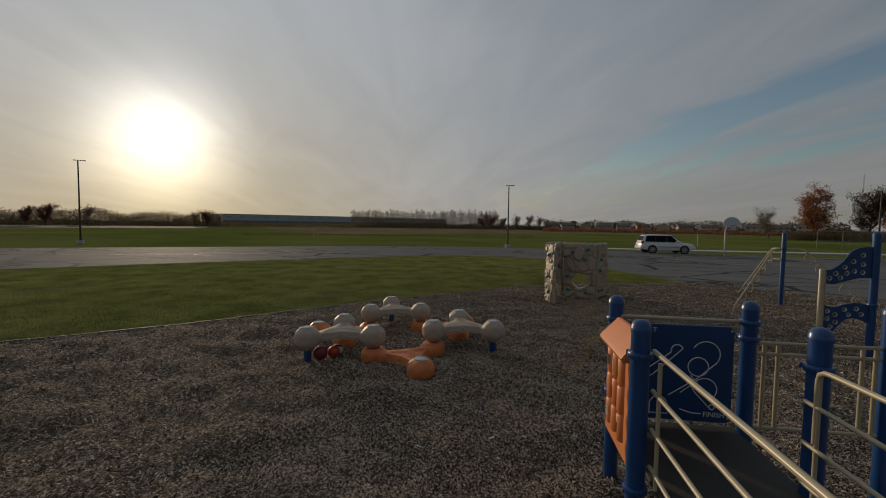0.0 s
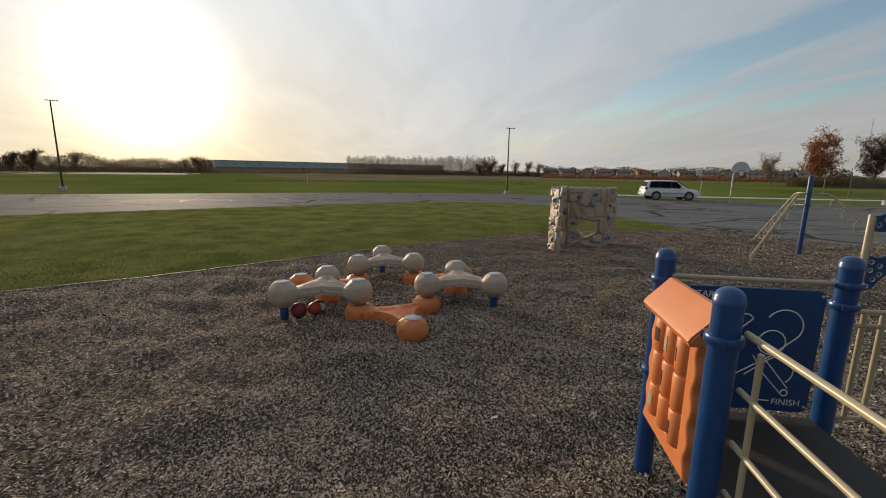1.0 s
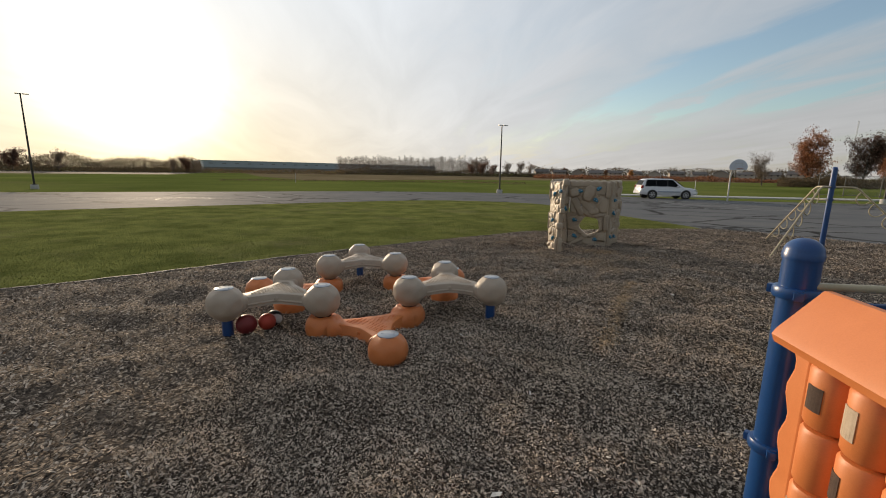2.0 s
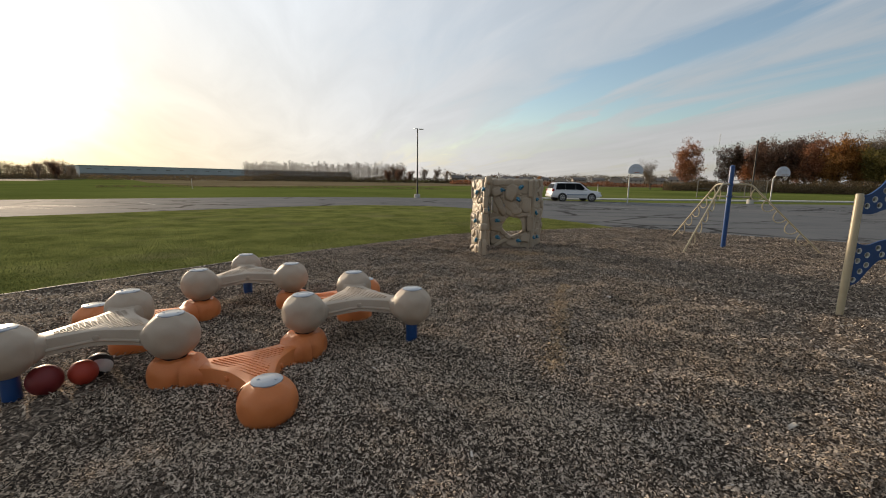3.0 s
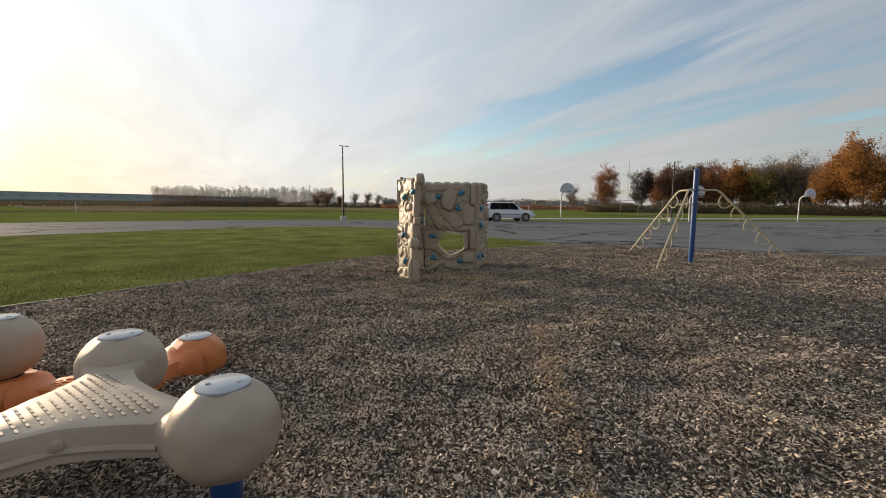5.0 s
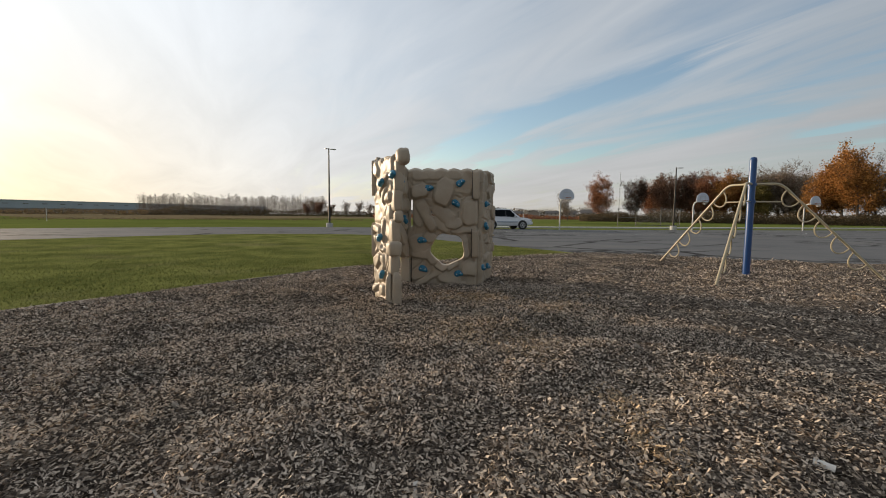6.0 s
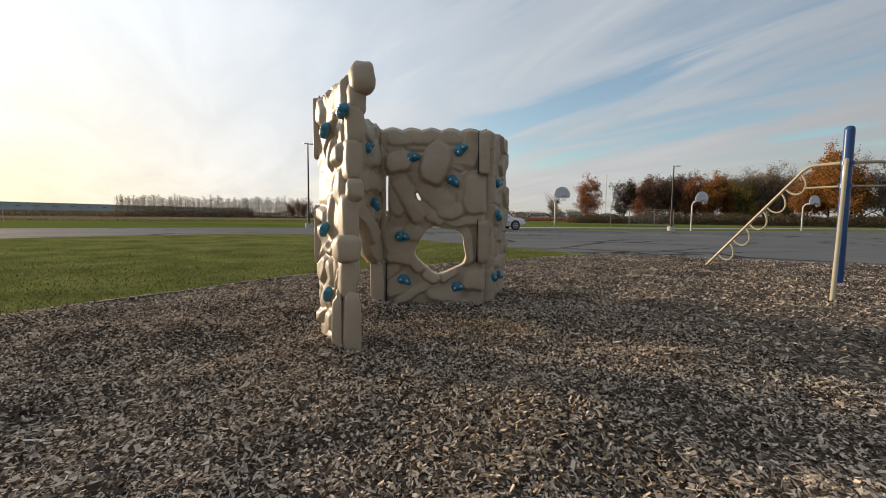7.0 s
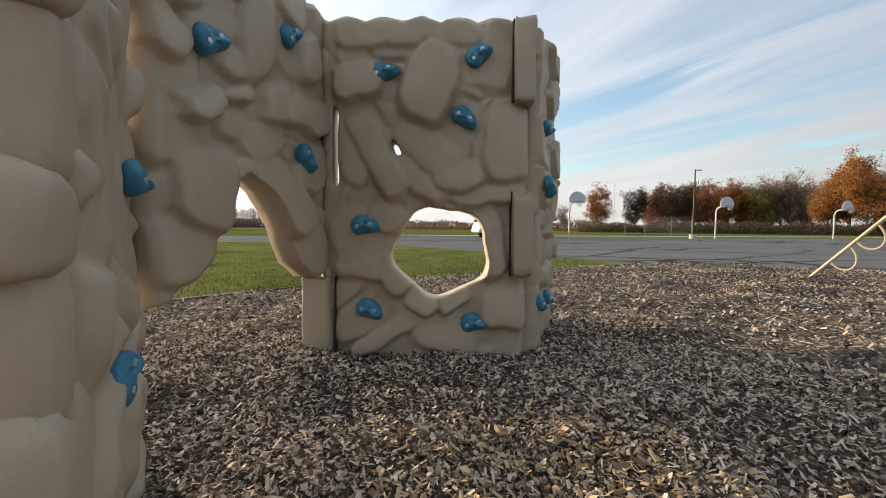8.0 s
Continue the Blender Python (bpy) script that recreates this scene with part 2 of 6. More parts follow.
M_LAWN = grass_material("lawn", (0.100, 0.112, 0.032), (0.225, 0.235, 0.072), (0.195, 0.178, 0.085), 0.8)
M_FIELD = grass_material("far_lawn", (0.095, 0.118, 0.030), (0.175, 0.198, 0.052), (0.180, 0.165, 0.070), 0.05)
M_DRY = grass_material("dry_field", (0.15, 0.115, 0.065), (0.26, 0.205, 0.125), (0.12, 0.115, 0.05), 0.06)
M_BLADE = surface("grass_blades", (0.095, 0.108, 0.030), (0.28, 0.285, 0.09), 0.7, 8, 0.8, bump=0, per_island=0.6, spec=0.02)


def asphalt_material():
    m = surface("old_asphalt", (0.125, 0.127, 0.130), (0.200, 0.198, 0.194), 0.4, 70, 0.85, bump=0.35, depth=0.006, stain=(0.205, 0.198, 0.186), spec=0.015)
    t = m.node_tree
    bsdf = t.nodes["Principled BSDF"]
    coord = t.nodes.new("ShaderNodeTexCoord").outputs["Object"]
    mp = t.nodes.new("ShaderNodeMapping")
    mp.inputs["Scale"].default_value = (0.16, 0.34, 1)
    wob = node(t, "ShaderNodeTexNoise", Scale=0.9, Detail=6.0, Roughness=0.7)
    t.links.new(coord, wob.inputs["Vector"])
    add = mix_node(t, 0.55, coord, wob.outputs["Color"], "ADD")
    t.links.new(add, mp.inputs["Vector"])
    v = node(t, "ShaderNodeTexVoronoi", Scale=1.0)
    v.feature = "DISTANCE_TO_EDGE"
    t.links.new(mp.outputs[0], v.inputs["Vector"])
    crack = ramp_node(t, v.outputs["Distance"], [(0.0, 1.0), (0.022, 0.85), (0.034, 0.0)])
    gate = node(t, "ShaderNodeTexNoise", Scale=0.12, Detail=3.0)
    t.links.new(coord, gate.inputs["Vector"])
    crack = math_node(t, "MULTIPLY", crack, ramp_node(t, gate.outputs["Fac"], [(0.42, 0.15), (0.58, 1.0)]))
    old = bsdf.inputs["Base Color"].links[0].from_socket
    t.links.new(mix_node(t, crack, old, (0.04, 0.038, 0.036)), bsdf.inputs["Base Color"])
    return m


M_ASPHALT = asphalt_material()

# ---- mesh helpers ----


def mesh_object(name, bm, material, smooth=False):
    me = bpy.data.meshes.new(name)
    bm.to_mesh(me)
    bm.free()
    if material:
        me.materials.append(material)
    if smooth:
        for p in me.polygons:
            p.use_smooth = True
        me.set_sharp_from_angle(angle=radians(40))
    return new(name, me)


def part(name, bm, material, parent, label="", smooth=True):
    ob = mesh_object(name, bm, material, smooth)
    ob.parent = parent
    return tagged(ob, label)


def thing(name, x, y, z, label, category, group="", rz=0.0, kind=""):
    ob = new(name)
    ob.matrix_basis = pose(x, y, z, 0, 0, rz)
    return tagged(ob, label, category, group, kind)


def box(bm, x0, x1, y0, y1, z0, z1, bevel=0.0, m=None):
    r = bmesh.ops.create_cube(bm, size=1.0)
    vs = r["verts"]
    bmesh.ops.scale(bm, vec=(x1 - x0, y1 - y0, z1 - z0), verts=vs)
    bmesh.ops.translate(bm, vec=((x0 + x1) / 2, (y0 + y1) / 2, (z0 + z1) / 2), verts=vs)
    if bevel:
        es = list({e for v in vs for e in v.link_edges})
        r = bmesh.ops.bevel(bm, geom=es, offset=bevel, segments=2, affect="EDGES", profile=0.6)
        vs = list({v for f in r["faces"] for v in f.verts} | {v for v in vs if v.is_valid})
    if m is not None:
        bmesh.ops.transform(bm, matrix=m, verts=[v for v in vs if v.is_valid])
    return vs


def lathe(bm, profile, segs=24, m=None):
    """A turned solid about z from (radius, height) pairs."""
    rings = []
    for r, z in profile:
        if r <= 1e-5:
            rings.append([bm.verts.new((0, 0, z))])
        else:
            rings.append([bm.verts.new((r * math.cos(2 * math.pi * i / segs), r * math.sin(2 * math.pi * i / segs), z)) for i in range(segs)])
    for a, b in zip(rings, rings[1:]):
        for i in range(segs):
            j = (i + 1) % segs
            if len(a) == 1:
                bm.faces.new((a[0], b[j], b[i])) if len(b) > 1 else None
            elif len(b) == 1:
                bm.faces.new((a[i], a[j], b[0]))
            else:
                bm.faces.new((a[i], a[j], b[j], b[i]))
    if len(rings[0]) > 1:
        bm.faces.new(rings[0][::-1])
    if len(rings[-1]) > 1:
        bm.faces.new(rings[-1])
    vs = [v for ring in rings for v in ring]
    if m is not None:
        bmesh.ops.transform(bm, matrix=m, verts=vs)
    bmesh.ops.recalc_face_normals(bm, faces=bm.faces[:])
    return vs


def tube(bm, points, radius, segs=10, closed=False):
    """A round pipe along points."""
    pts = [Vector(p) for p in points]
    n = len(pts)
    rings = []
    normal = None
    for i, p in enumerate(pts):
        a = pts[(i - 1) % n] if (closed or i > 0) else p
        b = pts[(i + 1) % n] if (closed or i < n - 1) else p
        tan = (b - a).normalized()
        if normal is None:
            normal = tan.orthogonal().normalized()
        normal = (normal - tan * normal.dot(tan)).normalized()
        side = tan.cross(normal)
        rings.append([bm.verts.new(p + radius * (normal * math.cos(2 * math.pi * k / segs) + side * math.sin(2 * math.pi * k / segs))) for k in range(segs)])
    pairs = list(zip(rings, rings[1:])) + ([(rings[-1], rings[0])] if closed else [])
    for a, b in pairs:
        for k in range(segs):
            j = (k + 1) % segs
            bm.faces.new((a[k], a[j], b[j], b[k]))
    if not closed:
        bm.faces.new(rings[0][::-1])
        bm.faces.new(rings[-1])
    bmesh.ops.recalc_face_normals(bm, faces=bm.faces[:])


def flat_mesh(name, outline, z, material, thick=0.0):
    bm = bmesh.new()
    vs = [bm.verts.new((x, y, z)) for x, y in outline]
    f = bm.faces.new(vs)
    if f.normal.z < 0:
        f.normal_flip()
    if thick:
        r = bmesh.ops.extrude_face_region(bm, geom=[f])
        bmesh.ops.translate(bm, vec=(0, 0, -thick), verts=[v for v in r["geom"] if isinstance(v, bmesh.types.BMVert)])
        bmesh.ops.recalc_face_normals(bm, faces=bm.faces[:])
    bmesh.ops.triangulate(bm, faces=bm.faces[:])
    return mesh_object(name, bm, material)


def spline(points, steps=6):
    """A smooth line through points (Catmull-Rom)."""
    out = []
    p = [Vector((*q, 0)) if len(q) == 2 else Vector(q) for q in points]
    for i in range(len(p) - 1):
        a, b, c, d = p[max(i - 1, 0)], p[i], p[i + 1], p[min(i + 2, len(p) - 1)]
        for k in range(steps):
            s = k / steps
            out.append(0.5 * ((2 * b) + (c - a) * s + (2 * a - 5 * b + 4 * c - d) * s * s + (3 * b - a - 3 * c + d) * s ** 3))
    out.append(p[-1])
    return out


# ---- ground ----
MULCH_GRASS = [(-16.0, 1.0), (-12.2, 4.3), (-9.4, 6.63), (-7.3, 8.48), (-6.22, 9.69), (-4.98, 11.06), (-3.15, 13.02), (-0.5, 15.5), (1.79, 17.43), (4.83, 18.55), (8.03, 19.5)]
MULCH_LOT = [(8.03, 19.5), (9.39, 18.98), (10.76, 17.8), (12.98, 16.05), (16.08, 14.57), (20.0, 12.4), (26.0, 10.8)]
ISLAND_TOP = [(-34.0, 8.5), (-23.43, 16.55), (-20.2, 19.7), (-15.79, 23.62), (-8.02, 30.33), (-4.56, 32.45), (-1.63, 32.86), (2.18, 31.85), (4.42, 29.25), (6.16, 24.68), (7.2, 21.95), (7.82, 20.41), (8.03, 19.5)]
LOT_FAR = [(-70.0, 12.0), (-37.0, 31.0), (-24.5, 38.2), (-15.8, 43.2), (-6.7, 46.2), (0.7, 46.6), (5.0, 46.2), (9.0, 45.2), (14.0, 44.2), (18.0, 42.4), (22.0, 41.0), (30.0, 40.8), (90.0, 40.6)]

ground = flat_mesh("ground", [(-2500, -2500), (2500, -2500), (2500, 2500), (-2500, 2500)], -0.10, M_FIELD)
tagged(ground, "wide mown green field reaching the horizon", "ground", kind="structure")
mulch_line = [(p.x, p.y) for p in spline(MULCH_GRASS)]
lot_line = [(p.x, p.y) for p in spline(MULCH_LOT)]
island_line = [(p.x, p.y) for p in spline(ISLAND_TOP)]
lot = flat_mesh("pavement", [(p.x, p.y) for p in spline(LOT_FAR)] + [(90, -20), (26, -20)] + lot_line[:0:-1] + island_line[::-1] + [(-40, 0), (-70, -20)], -0.056, M_ASPHALT, 0.06)
tagged(lot, "grey weathered asphalt lot with dark cracks", "parking lot", kind="structure")
DOME_SPOTS = [(-1.15, 6.34), (-2.14, 6.91), (-1.16, 7.51), (-3.86, 8.39), (-2.98, 7.68), (-2.78, 8.73), (-0.76, 9.70), (-1.73, 9.14), (-0.79, 8.58)]


def hollow(x, y):
    """How far feet have worn the chips down round the play equipment."""
    def fall(d, full, zero):
        s = np.clip((zero - d) / (zero - full), 0, 1)
        return s * s * (3 - 2 * s)

    ax, ay, bx, by = 1.5, 13.3, 3.5, 14.86
    s = np.clip(((x - ax) * (bx - ax) + (y - ay) * (by - ay)) / ((bx - ax) ** 2 + (by - ay) ** 2), 0, 1)
    deep = fall(np.hypot(x - ax - s * (bx - ax), y - ay - s * (by - ay)), 0.6, 1.7)
    deep = np.maximum(deep, fall(np.hypot(x - 9.04, y - 14.74), 1.9, 3.0))
    for px, py in DOME_SPOTS:
        deep = np.maximum(deep, fall(np.hypot(x - px, y - py), 0.24, 0.60))
    return 0.030 * deep


SWELL_RNG = np.random.default_rng(40)
SWELLS = [(a, 2 * math.pi / w, p, 0.0050 * (w / 0.5) ** 0.9) for a, w, p in zip(SWELL_RNG.uniform(0, 2 * math.pi, 22), np.geomspace(0.24, 1.7, 22), SWELL_RNG.uniform(0, 6.28, 22))]
RIM = np.array(mulch_line + lot_line[1:])


def relief(x, y):
    """Height of the loose bed: trodden hollows and low heaps, level along its border."""
    z = np.zeros_like(x)
    for a, k, p, amp in SWELLS:
        z = z + amp * np.sin(k * (x * math.cos(a) + y * math.sin(a)) + p + 0.9 * np.sin(0.7 * k * (y * math.cos(a) - x * math.sin(a))))
    gap = np.full(x.shape, 9.0)
    for (x0, y0), (x1, y1) in zip(RIM, RIM[1:]):
        s = np.clip(((x - x0) * (x1 - x0) + (y - y0) * (y1 - y0)) / ((x1 - x0) ** 2 + (y1 - y0) ** 2), 0, 1)
        gap = np.minimum(gap, np.hypot(x - x0 - s * (x1 - x0), y - y0 - s * (y1 - y0)))
    return np.maximum((0.85 * z + 0.006) * np.clip(gap / 0.6, 0, 1) - hollow(x, y) - 0.040, -0.090)


def inside(px, py, poly):
    """Which points lie in the outline."""
    hit = np.zeros(len(px), dtype=bool)
    n = len(poly)
    for i in range(n):
        x0, y0 = poly[i]
        x1, y1 = poly[(i + 1) % n]
        if y0 == y1:
            continue
        cross = ((y0 > py) != (y1 > py)) & (px < (x1 - x0) * (py - y0) / (y1 - y0) + x0)
        hit ^= cross
    return hit


MULCH_POLY = mulch_line + lot_line[1:] + [(26, -14), (-16, -14)]


def mulch_bed():
    """The bed as a fine sheet whose border cells are drawn onto its outline."""
    step = 0.12
    nx, ny = int(42 / step) + 1, int(33.4 / step) + 1
    gx, gy = [q.ravel() for q in np.meshgrid(-16 + step * np.arange(nx), -14 + step * np.arange(ny), indexing="ij")]
    ok = inside(gx, gy, MULCH_POLY).reshape(nx, ny)
    cell = ok[:-1, :-1] | ok[1:, :-1] | ok[1:, 1:] | ok[:-1, 1:]
    i, j = np.nonzero(cell)
    quads = np.stack((i * ny + j, (i + 1) * ny + j, (i + 1) * ny + j + 1, i * ny + j + 1), 1)
    used, back = np.unique(quads, return_inverse=True)
    x, y, is_in = gx[used], gy[used], ok.ravel()[used]
    best = np.full(x.shape, 1e9)
    bx, by = x.copy(), y.copy()
    ring = MULCH_POLY + MULCH_POLY[:1]
    for (x0, y0), (x1, y1) in zip(ring, ring[1:]):
        s = np.clip(((x - x0) * (x1 - x0) + (y - y0) * (y1 - y0)) / max((x1 - x0) ** 2 + (y1 - y0) ** 2, 1e-9), 0, 1)
        qx, qy = x0 + s * (x1 - x0), y0 + s * (y1 - y0)
        d = np.hypot(x - qx, y - qy)
        m = ~is_in & (d < best)
        best[m], bx[m], by[m] = d[m], qx[m], qy[m]
    me = bpy.data.meshes.new("playground_ground")
    me.from_pydata(np.stack((bx, by, relief(bx, by)), 1).tolist(), [], back.reshape(-1, 4).tolist())
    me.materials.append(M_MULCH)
    for p in me.polygons:
        p.use_smooth = True
    return new("playground_ground", me)


mulch = mulch_bed()
tagged(mulch, "grey-brown wood chip bed under the playground", "ground", kind="structure")
island = flat_mesh("lawn", island_line[:-1] + mulch_line[::-1] + [(-40, 0)], -0.034, M_LAWN, 0.04)
tagged(island, "green autumn lawn between chips and asphalt", "lawn", kind="structure")

# ---- stepping units ----


def ball_profile(r, cut, low):
    """Ball with a flat top at height cut above its middle and a flat foot low below it."""
    n = 26
    a0, a1 = math.asin(low / r), math.asin(cut / r)
    return [(0.0, low)] + [(r * math.cos(a0 + (a1 - a0) * i / n), r * math.sin(a0 + (a1 - a0) * i / n)) for i in range(n + 1)] + [(0.0, cut)]


FACETS = [Vector((math.cos(a) * math.cos(e), math.sin(a) * math.cos(e), math.sin(e))) for e, n, o in ((0.0, 6, 0.0), (0.85, 5, 0.4), (-0.85, 5, 0.4)) for a in [o + 2 * math.pi * k / n for k in range(n)]]


def facet(bm, centre, r, turn):
    """Soft flats pressed into a ball."""
    rot = Matrix.Rotation(turn, 3, "Z")
    flats = [rot @ f for f in FACETS]
    for v in bm.verts:
        d = v.co - centre
        if d.length > 1e-4:
            k = max(d.normalized().dot(f) for f in flats)
            v.co = centre + d * min(1.0, 0.945 / k if k > 0.945 else 1.0)


def inside_tri(p, tri):
    s = [(tri[(i + 1) % 3] - tri[i]).cross(p - tri[i]).z for i in range(3)]
    return all(v > 0 for v in s) or all(v < 0 for v in s)


def stepping_unit(name, corners, zc, r, cut, low, material, web_top, web_low, posts, label, ball_name, capped=(0, 1, 2)):
    cx, cy = sum(c[0] for c in corners) / 3, sum(c[1] for c in corners) / 3
    unit = thing(name, cx, cy, 0, label, "playground equipment", "stepping units of the balance course")
    loc = [Vector((x - cx, y - cy, 0)) for x, y in corners]
    for number, c in enumerate(loc):
        bm = bmesh.new()
        flat = cut if number in capped else 0.170 - zc
        lathe(bm, ball_profile(r, flat, low), 48, Matrix.Translation((c.x, c.y, zc)))
        facet(bm, Vector((c.x, c.y, zc)), r, c.x * 3)
        b = part(ball_name, bm, material, unit)
        if number not in capped:
            continue
        cap_r = math.sqrt(r * r - cut * cut)
        bm = bmesh.new()
        lathe(bm, [(0, -0.004), (cap_r * 0.97, -0.004), (cap_r * 0.97, 0.004), (cap_r * 0.92, 0.007), (0, 0.007)], 28, Matrix.Translation((c.x, c.y, zc + cut)))
        for s in (-1, 1):
            lathe(bm, [(0.011, 0.006), (0.011, 0.010), (0.006, 0.012), (0, 0.012)], 8, Matrix.Translation((c.x + s * cap_r * 0.55, c.y, zc + cut)))
        part("cap", bm, M_CAP, b, "pale worn disc with two bolts")
    # web: a three-armed deck with hollow sides between the balls
    mid = Vector((0, 0, 0))
    ring = []
    for i in range(3):
        a, b = loc[i], loc[(i + 1) % 3]
        da, db = (mid - a).normalized(), (mid - b).normalized()
        sa, sb = da.orthogonal().normalized() if False else Vector((-da.y, da.x, 0)), Vector((-db.y, db.x, 0))
        edge = (b - a).normalized()
        ha = sa if sa.dot(edge) > 0 else -sa
        hb = sb if sb.dot(edge) < 0 else -sb
        pa, pb = a + da * r * 0.80 + ha * 0.098, b + db * r * 0.80 + hb * 0.098
        ctrl = (pa + pb) / 2 * 0.57
        for k in range(14):
            s = k / 14
            q = pa * (1 - s) ** 2 + ctrl * 2 * s * (1 - s) + pb * s * s
            ring.append((q, 1 - abs(2 * s - 1)))
    bm = bmesh.new()
    n = len(ring)
    levels = []
    for shrink, kind in ((0.0, "low"), (0.0, "side"), (0.012, "shoulder"), (0.035, "top")):
        row = []
        for q, arch in ring:
            inward = q - q.normalized() * shrink
            top = web_top + 0.020 * arch
            z = {"low": web_low + 0.035 * arch, "side": top - 0.035, "shoulder": top - 0.008, "top": top}[kind]
            out = q.normalized() * (0.018 if kind == "low" else 0)
            row.append(bm.verts.new((inward.x + out.x, inward.y + out.y, z)))
        levels.append(row)
    for a, b in zip(levels, levels[1:]):
        for k in range(n):
            j = (k + 1) % n
            bm.faces.new((a[k], a[j], b[j], b[k]))
    for row, z in ((levels[-1], web_top + 0.020), (levels[0], web_low + 0.05)):
        c = bm.verts.new((0, 0, z))
        for k in range(n):
            bm.faces.new((row[k], row[(k + 1) % n], c))
    for i in range(3):
        q, arch = ring[i * 14 + 7]
        d = q.normalized()
        lathe(bm, [(0.0, -0.02), (0.026, -0.02), (0.026, 0.016), (0.018, 0.022), (0, 0.022)], 12,
              Matrix.Translation((q.x, q.y, web_top - 0.045)) @ d.to_track_quat("Z", "Y").to_matrix().to_4x4())
        rail = [(p.x * 1.02, p.y * 1.02, web_low + 0.04 + 0.035 * ar) for p, ar in ring[i * 14 + 1:i * 14 + 14]]
        tube(bm, rail, 0.016, 8)
    # flared necks where the arms run into the balls
    for c in loc:
        d = (mid - c).normalized()
        z0, half = (web_top + web_low) / 2 - 0.004, (web_top - web_low) / 2
        neck = [(half * 1.75, r * 0.55), (half * 1.62, r * 0.74), (half * 1.36, r * 0.86), (half * 1.16, r * 0.98), (half * 1.03, r * 1.14), (half * 0.90, r * 1.36)]
        rows = []
        for rad, along in neck:
            side = Vector((-d.y, d.x, 0))
            row = []
            for k in range(28):
                a = 2 * math.pi * k / 28
                ca, sa = [math.copysign(abs(q) ** 0.62, q) for q in (math.cos(a), math.sin(a))]
                p = c + d * along + side * (rad + 0.034) * ca
                row.append(bm.verts.new((p.x, p.y, z0 + rad * sa)))
            rows.append(row)
        for lo_row, hi_row in zip(rows, rows[1:]):
            for k in range(28):
                bm.faces.new((lo_row[k], lo_row[(k + 1) % 28], hi_row[(k + 1) % 28], hi_row[k]))
    bmesh.ops.recalc_face_normals(bm, faces=bm.faces[:])
    web = part("web", bm, material, unit)
    # raised tread bars in rows
    bm = bmesh.new()
    tri = [v * 0.62 for v in loc]
    u = (loc[1] - loc[0]).normalized()
    w = Vector((-u.y, u.x, 0))
    for i in range(-14, 15):
        for j in range(-14, 15):
            p = u * (i * 0.052 + (0.026 if j % 2 else 0)) + w * j * 0.036
            if inside_tri(p, tri) and p.length < 0.36:
                box(bm, -0.019, 0.019, -0.0050, 0.0050, -0.004, 0.0032, 0,
                    Matrix.Translation((p.x, p.y, web_top + 0.0225 - 0.012 * min(p.length / 0.3, 1))) @ Matrix.Rotation(math.atan2(u.y, u.x), 4, "Z"))
    part("tread", bm, material, web, smooth=False)
    for k in posts:
        c = loc[k]
        bm = bmesh.new()
        lathe(bm, [(0.064, -0.25), (0.064, zc + low + 0.02)], 20, Matrix.Translation((c.x * 0.99, c.y * 0.99, 0)))
        part("post", bm, M_BLUE, unit, "blue steel post")
    if web_low > 0.2:
        for k in range(3):
            if k in posts:
                continue
            c = loc[k]
            bm = bmesh.new()
            lathe(bm, [(0.085, low - 0.014), (0.10, low - 0.002), (0.10, low + 0.012)], 20, Matrix.Translation((c.x, c.y, zc)))
            part("joint", bm, M_DARK, unit, "dark joint between ball and dome")
    return unit


R_BALL = 0.219
TAN_UNITS = [([(-3.227, 6.567), (-2.984, 7.675), (-2.144, 6.913)], (0,)),
             ([(-0.035, 7.729), (-0.789, 8.58), (-1.159, 7.51)], (0,)),
             ([(-2.618, 9.848), (-2.782, 8.728), (-1.733, 9.137)], (0,))]
ORANGE_UNITS = [[(-1.153, 6.339), (-2.144, 6.913), (-1.159, 7.51)],
                [(-3.86, 8.39), (-2.984, 7.675), (-2.782, 8.728)],
                [(-0.763, 9.70), (-1.733, 9.137), (-0.789, 8.58)]]
for corners, posts in TAN_UNITS:
    stepping_unit("balance_unit", corners, 0.372, R_BALL, 0.190, -0.212, M_TAN, 0.434, 0.290, posts,
                  "beige moulded three-ball balance bridge with treaded web on orange domes", "ball")
for corners in ORANGE_UNITS:
    stepping_unit("dome_unit", corners, 0.014, 0.226, 0.190, -0.16, M_ORANGE, 0.095, -0.10, (),
                  "orange moulded three-dome stepping unit resting on the wood chips", "dome", (0,))

# ---- play balls ----


def play_ball(x, y, r, mat, label, seams=None):
    b = thing("play_ball", x, y, r - 0.004 + float(relief(np.array([x]), np.array([y]))[0]), label, "ball", "balls under the balance unit")
    bm = bmesh.new()
    bmesh.ops.create_uvsphere(bm, u_segments=32, v_segments=20, radius=r)
    part("skin", bm, mat, b)
    if seams:
        for axis in (Vector((0.8, 0.1, 0.6)).normalized(), Vector((-0.5, 0.7, 0.5)).normalized()):
            bm = bmesh.new()
            bmesh.ops.create_uvsphere(bm, u_segments=48, v_segments=32, radius=r * 1.012)
            off = [f for f in bm.faces if abs(f.calc_center_median().dot(axis)) > 0.26 * r]
            bmesh.ops.delete(bm, geom=off, context="FACES")
            part("panel_band", bm, seams, b, "black panel band")
    return b


